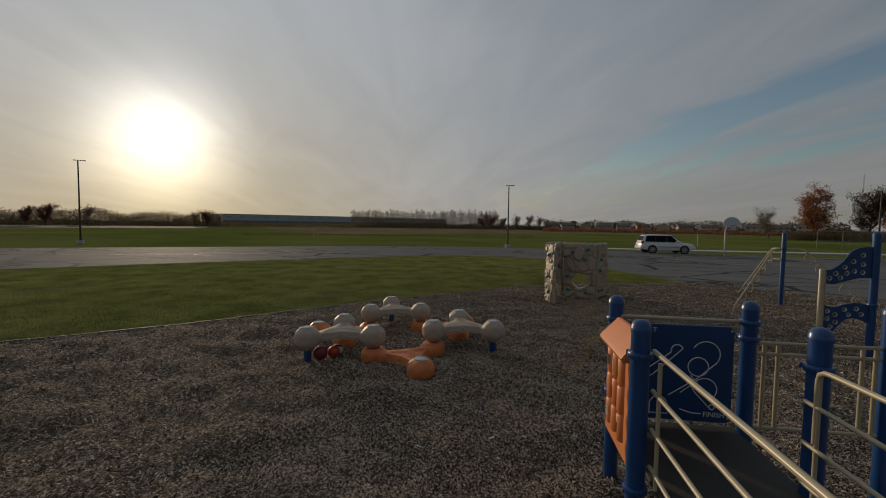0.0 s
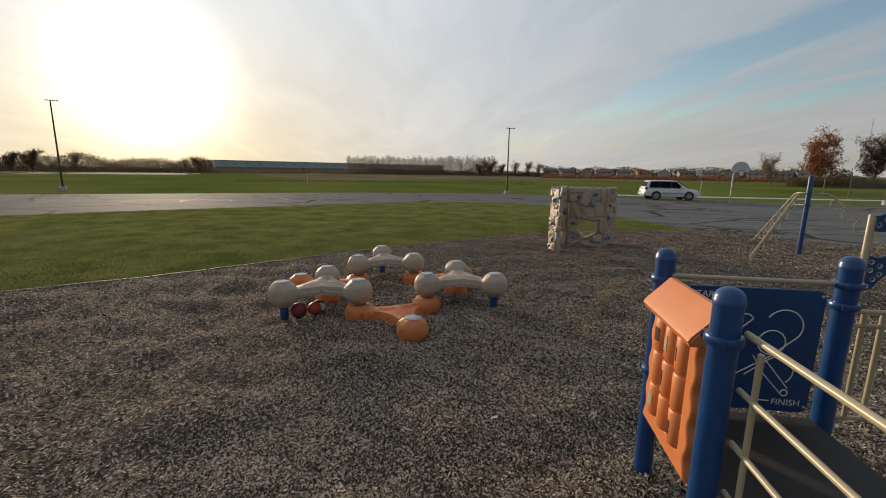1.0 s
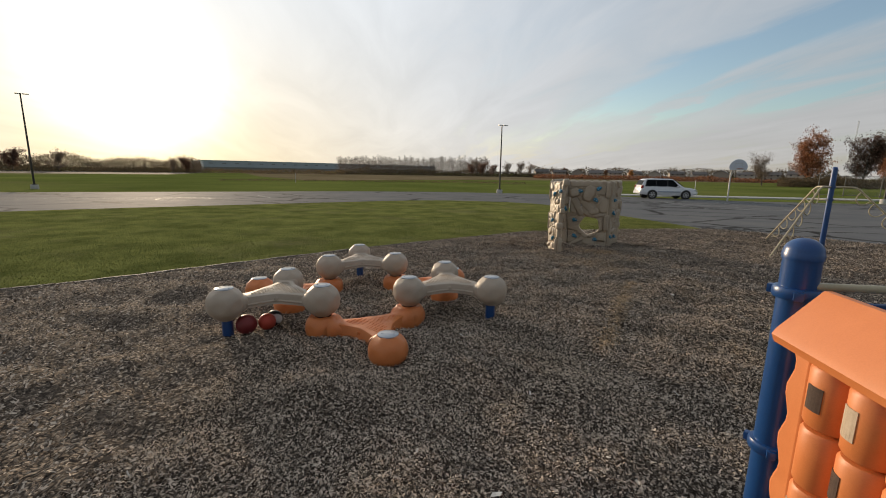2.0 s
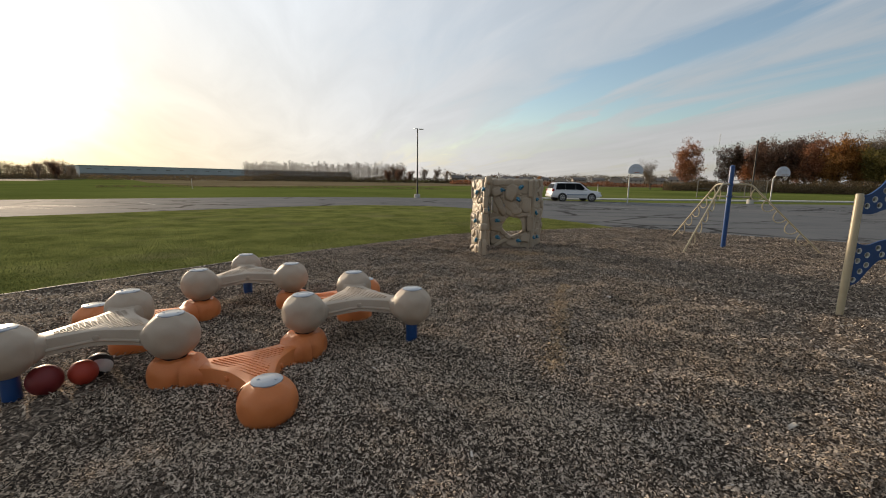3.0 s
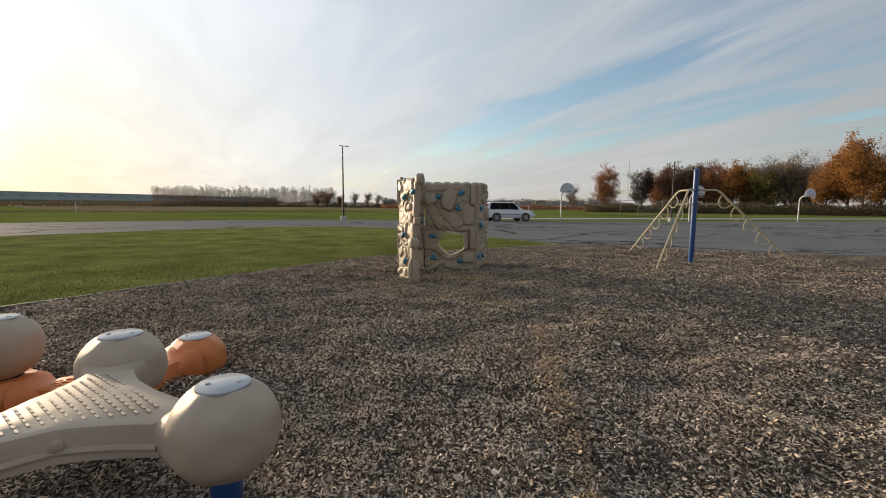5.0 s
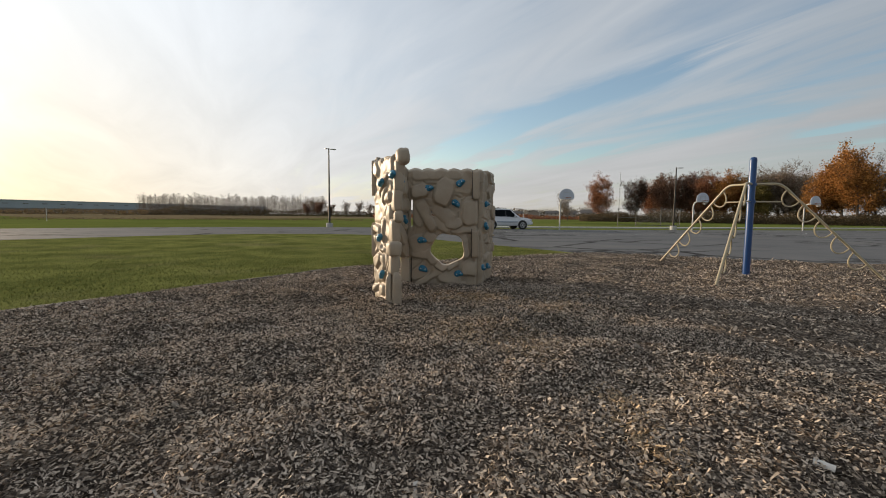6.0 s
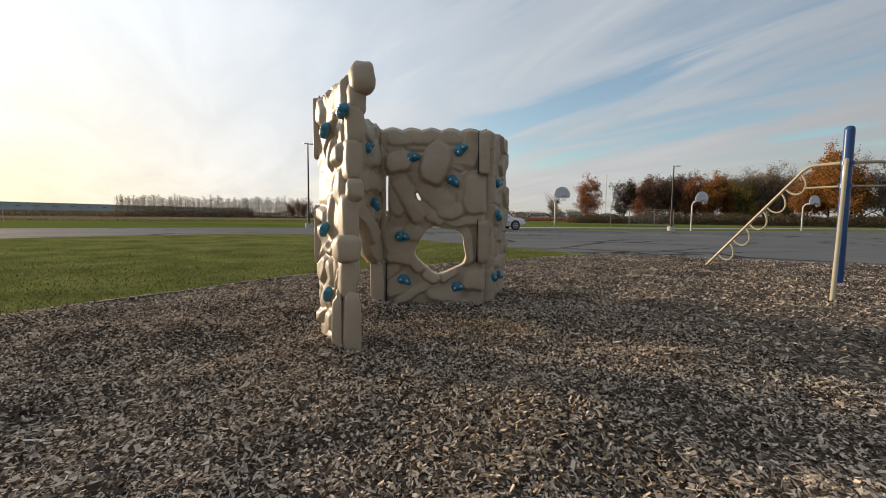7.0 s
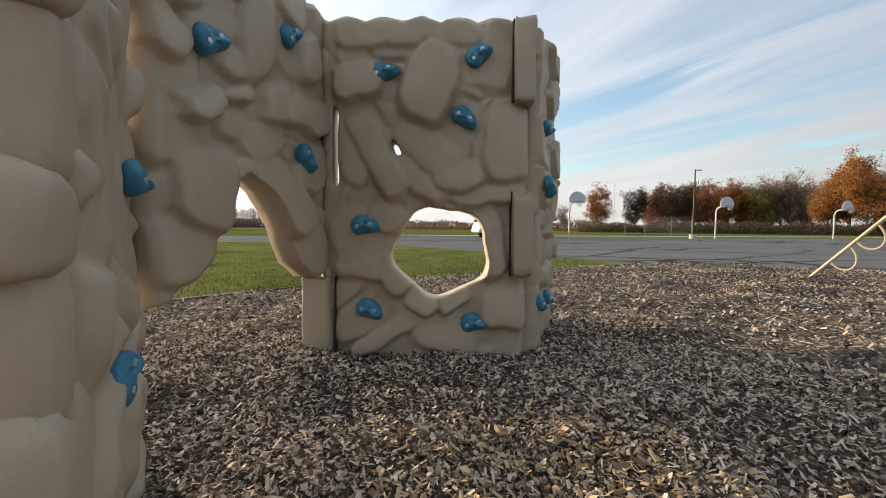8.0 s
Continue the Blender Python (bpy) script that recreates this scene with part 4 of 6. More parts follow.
def plate_mesh(outlines, depth, bevel=0.0):
    """A flat plate from closed outlines in x, y (inner ones are holes), thick along z."""
    cu = bpy.data.curves.new("plate", "CURVE")
    cu.dimensions, cu.fill_mode, cu.extrude, cu.bevel_depth, cu.bevel_resolution = "2D", "BOTH", depth / 2, bevel, 2
    for pts in outlines:
        sp = cu.splines.new("POLY")
        sp.points.add(len(pts) - 1)
        for q, (x, y) in zip(sp.points, pts):
            q.co = (x, y, 0, 1)
        sp.use_cyclic_u = True
    ob = bpy.data.objects.new("plate", cu)
    me = bpy.data.meshes.new_from_object(ob)
    bpy.data.objects.remove(ob)
    bm = bmesh.new()
    bm.from_mesh(me)
    return bm


def circle(cx, cy, r, n=20):
    return [(cx + r * math.cos(2 * math.pi * k / n), cy + r * math.sin(2 * math.pi * k / n)) for k in range(n)]


def rounded_rect(x0, x1, y0, y1, r, n=6):
    pts = []
    for cx, cy, a0 in ((x1 - r, y1 - r, 0), (x0 + r, y1 - r, 90), (x0 + r, y0 + r, 180), (x1 - r, y0 + r, 270)):
        pts += [(cx + r * math.cos(radians(a0 + 90 * k / n)), cy + r * math.sin(radians(a0 + 90 * k / n))) for k in range(n + 1)]
    return pts


def steel_post(parent, x, y, top, collars=(), r=0.0635):
    bm = bmesh.new()
    lathe(bm, [(r, -0.2), (r, top - 0.07)], 28, Matrix.Translation((x, y, 0)))
    p = part("post", bm, M_BLUE, parent, "blue powder-coated steel post")
    bm = bmesh.new()
    prof = [(r + 0.004, top - 0.085), (r + 0.005, top - 0.062)]
    prof += [((r + 0.003) * math.cos(a), top - 0.058 + 0.058 * math.sin(a)) for a in [math.pi / 2 * k / 7 for k in range(8)]]
    lathe(bm, prof[:-1] + [(0, top)], 28, Matrix.Translation((x, y, 0)))
    part("post_cap", bm, M_BLUE, p, "domed blue cap")
    for z in collars:
        bm = bmesh.new()
        lathe(bm, [(r + 0.001, z - 0.024), (r + 0.014, z - 0.022), (r + 0.019, z - 0.012), (r + 0.019, z + 0.012), (r + 0.014, z + 0.022), (r + 0.001, z + 0.024)], 28, Matrix.Translation((x, y, 0)))
        for a in (0.6, 2.3, 4.2):
            box(bm, r + 0.010, r + 0.034, -0.016, 0.016, z - 0.018, z + 0.018, 0.004, Matrix.Translation((x, y, 0)) @ Matrix.Rotation(a, 4, "Z"))
        part("collar", bm, M_BLUE, p, "blue clamp collar")
    return p


def play_deck():
    s = thing("play_deck", 1.665, 3.26, -0.075, "blue-posted play deck with orange game panel, maze panel and tan rails", "play structure")
    ox, oy = -1.62, -3.4

    def at(x, y, z):
        return (x + ox, y + oy, z)

    for x, y, col in ((1.035, 2.93, (1.57, 0.62)), (1.13, 3.96, (1.60, 0.92)), (2.23, 3.90, (1.63, 1.49)), (2.13, 2.92, (1.55,)), (1.08, 1.02, ()), (2.16, 1.02, ()), (3.32, 3.90, ())):
        steel_post(s, x + ox, y + oy, 1.82, col)
    bm = bmesh.new()
    box(bm, 1.13 + ox, 2.12 + ox, 1.0 + oy, 3.86 + oy, 0.655, 0.70, 0.012)
    part("deck_plate", bm, M_DECK, s, "dark coated steel deck")
    # side rails along the walkway
    for x in (1.115, 2.05):
        for z, r in ((1.61, 0.0165), (1.335, 0.0145), (1.065, 0.0145), (0.80, 0.0145)):
            bm = bmesh.new()
            if z > 1.5 and x > 2:
                tube(bm, [at(x, 2.80, 1.10), at(x, 2.80, 1.50), at(x, 2.79, 1.545), at(x, 2.75, 1.57), at(x, 2.70, 1.575), at(x, 1.05, 1.575)], r, 12)
            else:
                tube(bm, [at(x, 2.90, z), at(x, 1.05, z)], r, 12)
            part("side_rail", bm, M_PIPE, s, "textured tan handrail")
        for y in (2.79, 1.12):
            bm = bmesh.new()
            tube(bm, [at(x + 0.004, y, 0.70), at(x + 0.004, y, 1.56)], 0.014, 10)
            part("rail_upright", bm, M_PIPE, s)
    # maze panel
    bm = bmesh.new()
    tube(bm, [at(1.16, 3.92, 1.635), at(2.20, 3.90, 1.635)], 0.016, 10)
    part("top_rail", bm, M_PIPE, s)
    back = Matrix.Translation(at(0, 3.875, 0)) @ Matrix.Rotation(radians(90), 4, "X")
    bm = plate_mesh([rounded_rect(1.235, 2.095, 0.73, 1.585, 0.05)], 0.020, 0.003)
    bm.transform(back)
    panel = part("maze_panel", bm, M_BLUE_PANEL, s, "blue panel with a routed white maze")

    def line(pts, r=0.0048, closed=False):
        bm = bmesh.new()
        tube(bm, [(x + 0.015 + ox, 3.8615 + oy, z) for x, z in pts], r, 6, closed)
        part("maze_line", bm, M_WHITE, panel, "white routed line")

    def arc(cx, cz, r, a0, a1, n=14):
        return [(cx + r * math.cos(radians(a0 + (a1 - a0) * k / n)), cz + r * math.sin(radians(a0 + (a1 - a0) * k / n))) for k in range(n + 1)]

    line(arc(1.86, 1.335, 0.115, -60, 150))
    line(arc(1.86, 1.335, 0.115, 150, 150) + [(1.62, 1.255), (1.36, 1.05)])
    line(arc(1.80, 1.22, 0.085, 0, 360), closed=True)
    line([(1.92, 1.235), (1.80, 1.12), (1.66, 1.02), (1.56, 0.95)])
    line(arc(1.62, 1.36, 0.05, 20, 200) + [(1.36, 1.17)])
    line([(1.667, 1.377), (1.42, 1.13), (1.36, 1.10)])
    line(arc(1.86, 1.02, 0.10, -50, 140) + [(1.66, 0.98)])
    line([(1.70, 1.12), (1.78, 0.99), (1.90, 0.86)])
    line([(1.74, 1.14), (1.94, 0.90)])
    line(arc(1.925, 0.865, 0.022, 0, 360), closed=True)
    line(arc(1.48, 0.86, 0.075, 0, 180) + [(1.405, 0.77)])
    line([(1.555, 0.86), (1.56, 0.78), (1.40, 0.78)])
    line(arc(1.36, 1.47, 0.025, 0, 360), closed=True)
    line([(1.66, 0.83), (1.76, 0.80), (1.84, 0.80)])
    for body, x, z, size in (("START", 1.36, 1.515, 0.062), ("FINISH", 1.95, 0.775, 0.062)):
        bm = text_mesh(body, size, 0.0015)
        bm.transform(Matrix.Translation(at(x + 0.010, 3.8625, z)) @ Matrix.Rotation(radians(90), 4, "X"))
        part("writing", bm, M_WHITE, panel, "white raised lettering", smooth=False)
    for x, z in ((1.24, 1.55), (2.07, 1.55), (2.07, 0.77), (1.24, 0.77)):
        bm = bmesh.new()
        lathe(bm, [(0.011, 0), (0.011, 0.004), (0.006, 0.006), (0, 0.006)], 10, Matrix.Translation(at(x + 0.005, 3.863, z)) @ Matrix.Rotation(radians(90), 4, "X"))
        part("bolt", bm, M_BOLT, panel)
    # barrier of upright pipes beside the far post
    for z in (1.455, 1.36, 0.70):
        bm = bmesh.new()
        tube(bm, [at(2.30, 3.90, z), at(3.26, 3.90, z)], 0.016, 10)
        part("barrier_rail", bm, M_PIPE, s)
    for x in (2.36, 2.47, 3.12, 3.22):
        bm = bmesh.new()
        tube(bm, [at(x, 3.90, 0.70), at(x, 3.90, 1.455)], 0.017, 10)
        part("barrier_upright", bm, M_PIPE, s)
    # orange game panel: waved side cheeks, roof, sill and turning drums
    game = new("game_panel")
    game.parent = s
    game.matrix_basis = Matrix.Translation(at(1.065, 3.45, 0))
    tagged(game, "orange moulded game panel with turning drums under a small roof")
    frame_out = []
    for k in range(25):
        z = 0.68 + 0.82 * k / 24
        frame_out.append((0.305 + 0.015 * math.cos((z - 0.68) * 2 * math.pi / 0.20), z))
    left = [(-x, z) for x, z in reversed(frame_out)]
    hole = rounded_rect(-0.240, 0.240, 0.77, 1.44, 0.03)
    bm = plate_mesh([frame_out + left, hole], 0.05, 0.018)
    bm.transform(Matrix.Rotation(radians(90), 4, "Z") @ Matrix.Rotation(radians(90), 4, "X"))
    part("panel_body", bm, M_ORANGE, game)
    bm = bmesh.new()
    sec = [(-0.092, 1.505), (-0.108, 1.480), (-0.095, 1.450), (0.02, 1.455), (0.06, 1.48), (0.085, 1.63), (0.070, 1.65), (0.045, 1.65)]
    a = [bm.verts.new((x, -0.36, z)) for x, z in sec]
    b = [bm.verts.new((x, 0.36, z)) for x, z in sec]
    n = len(sec)
    for k in range(n):
        bm.faces.new((a[k], a[(k + 1) % n], b[(k + 1) % n], b[k]))
    bm.faces.new(a)
    bm.faces.new(b[::-1])
    bmesh.ops.recalc_face_normals(bm, faces=bm.faces[:])
    bmesh.ops.bevel(bm, geom=[e for e in bm.edges if abs(e.verts[0].co.y - e.verts[1].co.y) < 0.1], offset=0.012, segments=2, affect="EDGES")
    part("roof", bm, M_ORANGE, game, "sloping orange roof")
    rng = random.Random(3)
    for i in range(3):
        bm = bmesh.new()
        lathe(bm, [(0.012, 0.76), (0.012, 1.47)], 8, Matrix.Translation((0, -0.160 + 0.160 * i, 0)))
        part("axle", bm, M_BOLT, game)
        for j in range(3):
            zc = 0.885 + 0.222 * j
            bm = bmesh.new()
            lathe(bm, [(0.05, -0.108), (0.068, -0.104), (0.076, -0.092), (0.076, 0.092), (0.068, 0.104), (0.05, 0.108)], 22, Matrix.Translation((0, -0.160 + 0.160 * i, zc)))
            d = part("drum", bm, M_ORANGE, game, "turning orange drum")
            if (i + j) % 2 == 0 or j == 2:
                bm = bmesh.new()
                w, h = rng.uniform(0.03, 0.045), rng.uniform(0.03, 0.05)
                turn = rng.uniform(-0.5, 0.2)
                for q in range(5):
                    aa = math.pi + turn + (q - 2) * w / 0.096 / 2.4
                    box(bm, 0.0755, 0.0780, -w / 4.5, w / 4.5, -h, h, 0, Matrix.Translation((0, -0.160 + 0.160 * i, zc)) @ Matrix.Rotation(aa, 4, "Z"))
                part("decal", bm, M_DECAL[(i * 2 + j) % 3], d, "small printed picture sticker", smooth=False)
    return s


M_DECK = surface("coated_deck_steel", (0.020, 0.018, 0.016), (0.044, 0.040, 0.036), 5, 90, 0.7, bump=0.3, depth=0.004)
M_DECAL = [surface("sticker_dark", (0.05, 0.035, 0.03), (0.12, 0.08, 0.06), 40, 200, 0.4, bump=0),
           surface("sticker_pale", (0.45, 0.34, 0.24), (0.60, 0.50, 0.38), 40, 200, 0.4, bump=0),
           surface("sticker_green", (0.10, 0.12, 0.04), (0.22, 0.20, 0.08), 40, 200, 0.4, bump=0)]
play_deck()


def wave_climber():
    s = thing("wave_climber", 6.02, 8.53, 0, "blue wave-shaped climbing panels with round holes between two posts", "climber")
    bm = bmesh.new()
    lathe(bm, [(0.045, -0.2), (0.045, 1.63), (0.040, 1.645), (0, 1.648)], 20)
    part("post", bm, M_PIPE, s, "tan steel post")
    steel_post(s, 0.86, 0.0, 2.36, (1.0,))

    def edge(pts):
        return [(p.x, p.y) for p in spline(pts, 8)]

    up = edge([(0.05, 1.625), (0.16, 1.65), (0.32, 1.78), (0.46, 1.98), (0.62, 2.06), (0.79, 2.07)]) + edge([(0.79, 1.50), (0.60, 1.49), (0.38, 1.43), (0.20, 1.37), (0.05, 1.38)])
    low = edge([(0.05, 0.985), (0.14, 0.945), (0.26, 0.945), (0.42, 1.0), (0.60, 1.03), (0.79, 1.0)]) + edge([(0.79, 0.66), (0.60, 0.74), (0.44, 0.72), (0.30, 0.58), (0.18, 0.42), (0.05, 0.36)])
    hup = [(0.12, 1.48), (0.30, 1.49), (0.22, 1.57), (0.40, 1.58), (0.36, 1.69), (0.52, 1.62), (0.50, 1.80), (0.66, 1.60), (0.66, 1.75), (0.65, 1.92)]
    hlow = [(0.12, 0.86), (0.25, 0.80), (0.12, 0.72), (0.26, 0.66), (0.18, 0.57), (0.10, 0.45), (0.40, 0.90), (0.47, 0.81), (0.60, 0.92), (0.68, 0.82)]
    for name, out, holes in (("upper_panel", up, hup), ("lower_panel", low, hlow)):
        bm = plate_mesh([out] + [circle(x, z, 0.040) for x, z in holes], 0.022, 0.002)
        bm.transform(Matrix.Rotation(radians(90), 4, "X"))
        p = part(name, bm, M_BLUE_PANEL, s)
        for x, z in holes:
            bm = bmesh.new()
            lathe(bm, [(0.033, -0.013), (0.041, -0.014), (0.041, 0.014), (0.033, 0.013), (0.033, -0.013)], 18, Matrix.Translation((x, 0, z)) @ Matrix.Rotation(radians(90), 4, "X"))
            part("hole_rim", bm, M_WHITE, p, "white worn hole rim")
    bm = bmesh.new()
    box(bm, 0.045, 0.06, -0.02, 0.02, 0.30, 1.60, 0.003)
    part("mounting_strip", bm, M_PIPE, s)


wave_climber()

# ---- lot: hoops, lamps, car ----
M_GALV = surface("galvanised_pole", (0.42, 0.42, 0.41), (0.56, 0.56, 0.54), 3, 60, 0.5, metal=0.3, bump=0.1)
M_BOARD = surface("grey_white_board", (0.52, 0.56, 0.62), (0.64, 0.68, 0.74), 3, 60, 0.45)
M_RIM = surface("worn_orange_rim", (0.30, 0.08, 0.03), (0.45, 0.13, 0.05), 12, 90, 0.5)
M_NET = surface("old_net", (0.45, 0.44, 0.42), (0.60, 0.59, 0.56), 20, 90, 0.8)
M_BRONZE = surface("dark_bronze_pole", (0.030, 0.026, 0.022), (0.055, 0.048, 0.040), 3, 60, 0.5, metal=0.2)


def basketball_hoop(x, y):
    h = thing("basketball_hoop", x, y, 0, "grey gooseneck basketball hoop with a fan-shaped board", "basketball hoop", "hoops along the lot edge")
    bm = bmesh.new()
    pts = [(0, 0, -0.1), (0, 0, 2.15)] + [(0, -0.45 + 0.45 * math.cos(a), 2.15 + 0.45 * math.sin(a)) for a in [math.pi / 2 * k / 8 for k in range(1, 9)]] + [(0, -0.95, 2.60)]
    tube(bm, pts, 0.057, 14)
    part("pole", bm, M_GALV, h)
    out = [(-0.62, 0.0), (0.62, 0.0)] + [(0.70 * math.cos(a), 0.18 + 0.66 * math.sin(a)) for a in [math.pi * k / 24 for k in range(25)]]
    bm = plate_mesh([out], 0.03, 0.006)
    bm.transform(Matrix.Translation((0, -0.98, 2.55)) @ Matrix.Rotation(radians(90), 4, "X"))
    b = part("backboard", bm, M_BOARD, h, "pale fan-shaped backboard")
    bm = bmesh.new()
    for q in ([(-0.28, 0.12), (0.28, 0.12)], [(0.28, 0.12), (0.28, 0.52)], [(0.28, 0.52), (-0.28, 0.52)], [(-0.28, 0.52), (-0.28, 0.12)]):
        tube(bm, [(x0, -1.0, 2.55 + z0) for x0, z0 in q], 0.012, 6)
    part("target_square", bm, M_GALV, b)
    bm = bmesh.new()
    tube(bm, [(0.23 * math.cos(a), -1.27 + 0.23 * math.sin(a), 2.66) for a in [math.pi * k / 10 for k in range(20)]], 0.012, 8, True)
    box(bm, -0.08, 0.08, -1.06, -0.99, 2.60, 2.67, 0.01)
    part("rim", bm, M_RIM, h, "orange hoop rim")
    bm = bmesh.new()
    for k in range(12):
        for s in (-1, 1):
            pts = []
            for q in range(5):
                a, r = 2 * math.pi * k / 12 + s * q * 0.16, 0.225 - 0.025 * q
                pts.append((r * math.cos(a), -1.27 + r * math.sin(a), 2.655 - 0.09 * q))
            tube(bm, pts, 0.005, 4)
    part("net", bm, M_NET, h, "white string net")


for x, y in ((19.55, 40.42), (33.35, 40.40), (46.9, 40.3)):
    basketball_hoop(x, y)


def street_lamp(x, y, top, arm, rz):
    s = thing("street_lamp", x, y, 0, "dark slim lot lamp with a flat head on a concrete footing", "street lamp", "lamps round the lot", rz)
    bm = bmesh.new()
    lathe(bm, [(0.30, -0.1), (0.30, 0.27), (0.28, 0.30), (0, 0.30)], 20)
    part("footing", bm, M_CONC, s, "round concrete footing")
    bm = bmesh.new()
    lathe(bm, [(0.16, 0.30), (0.16, 0.34), (0.085, 0.36), (0.055, top - 0.05), (0.055, top)], 16)
    part("pole", bm, M_BRONZE, s)
    for d in arm:
        bm = bmesh.new()
        reach = 0.62 if d > 0 else 0.36
        box(bm, min(0.05 * d, 0.2 * d), max(0.05 * d, 0.2 * d), -0.03, 0.03, top - 0.07, top - 0.03, 0.005)
        box(bm, min(0.14 * d, reach * d), max(0.14 * d, reach * d), -0.14, 0.14, top - 0.075, top - 0.01, 0.018)
        part("lamp_head", bm, M_LAMPHEAD, s, "flat grey lamp head")


M_LAMPHEAD = surface("lamp_head_grey", (0.40, 0.40, 0.38), (0.55, 0.55, 0.53), 4, 60, 0.4)
street_lamp(0.47, 46.9, 6.85, (-1, 1), 20)
street_lamp(33.0, 42.3, 5.95, (1,), -10)
street_lamp(-42.3, 36.4, 8.35, (-1, 1), 45)

# ---- parked car ----
M_CARPAINT = surface("white_car_paint", (0.66, 0.67, 0.69), (0.76, 0.77, 0.79), 2, 40, 0.25, bump=0.02, coat=0.6)
M_GLASS = surface("dark_car_glass", (0.006, 0.007, 0.008), (0.012, 0.013, 0.015), 3, 40, 0.3, bump=0, spec=0.04)
M_TYRE = surface("tyre_rubber", (0.015, 0.015, 0.015), (0.03, 0.03, 0.03), 10, 80, 0.8)
M_ALLOY = surface("alloy_rim", (0.45, 0.45, 0.46), (0.60, 0.60, 0.61), 10, 80, 0.3, metal=0.8)
M_TAIL = surface("red_tail_lens", (0.25, 0.01, 0.01), (0.35, 0.02, 0.02), 10, 80, 0.2)
M_LENS = surface("clear_lens", (0.50, 0.52, 0.54), (0.62, 0.64, 0.66), 10, 80, 0.15)
M_MOULD = surface("grey_moulding", (0.20, 0.25, 0.32), (0.26, 0.31, 0.38), 10, 80, 0.4)
M_TRIM = surface("black_trim", (0.02, 0.02, 0.02), (0.04, 0.04, 0.04), 10, 80, 0.5)


def loft(bm, stations, n=9):
    """Body from stations (x, low, high, half width low, half width high) with rounded shoulders."""
    rings = []
    for x, z0, z1, w0, w1 in stations:
        r = min(0.10, (z1 - z0) * 0.3)
        sec = [(-w0 + r * 0.6, z0), (-w0, z0 + r), (-(w0 * 0.45 + w1 * 0.55), (z0 + z1) / 2), (-w1, z1 - r), (-w1 + r * 0.5, z1 - r * 0.25), (-w1 + r * 1.6, z1)]
        sec += [(-y, z) for y, z in reversed(sec)]
        rings.append([bm.verts.new((x, y, z)) for y, z in sec])
    m = len(rings[0])
    for a, b in zip(rings, rings[1:]):
        for k in range(m):
            bm.faces.new((a[k], a[(k + 1) % m], b[(k + 1) % m], b[k]))
    bm.faces.new(rings[0][::-1])
    bm.faces.new(rings[-1])
    bmesh.ops.recalc_face_normals(bm, faces=bm.faces[:])


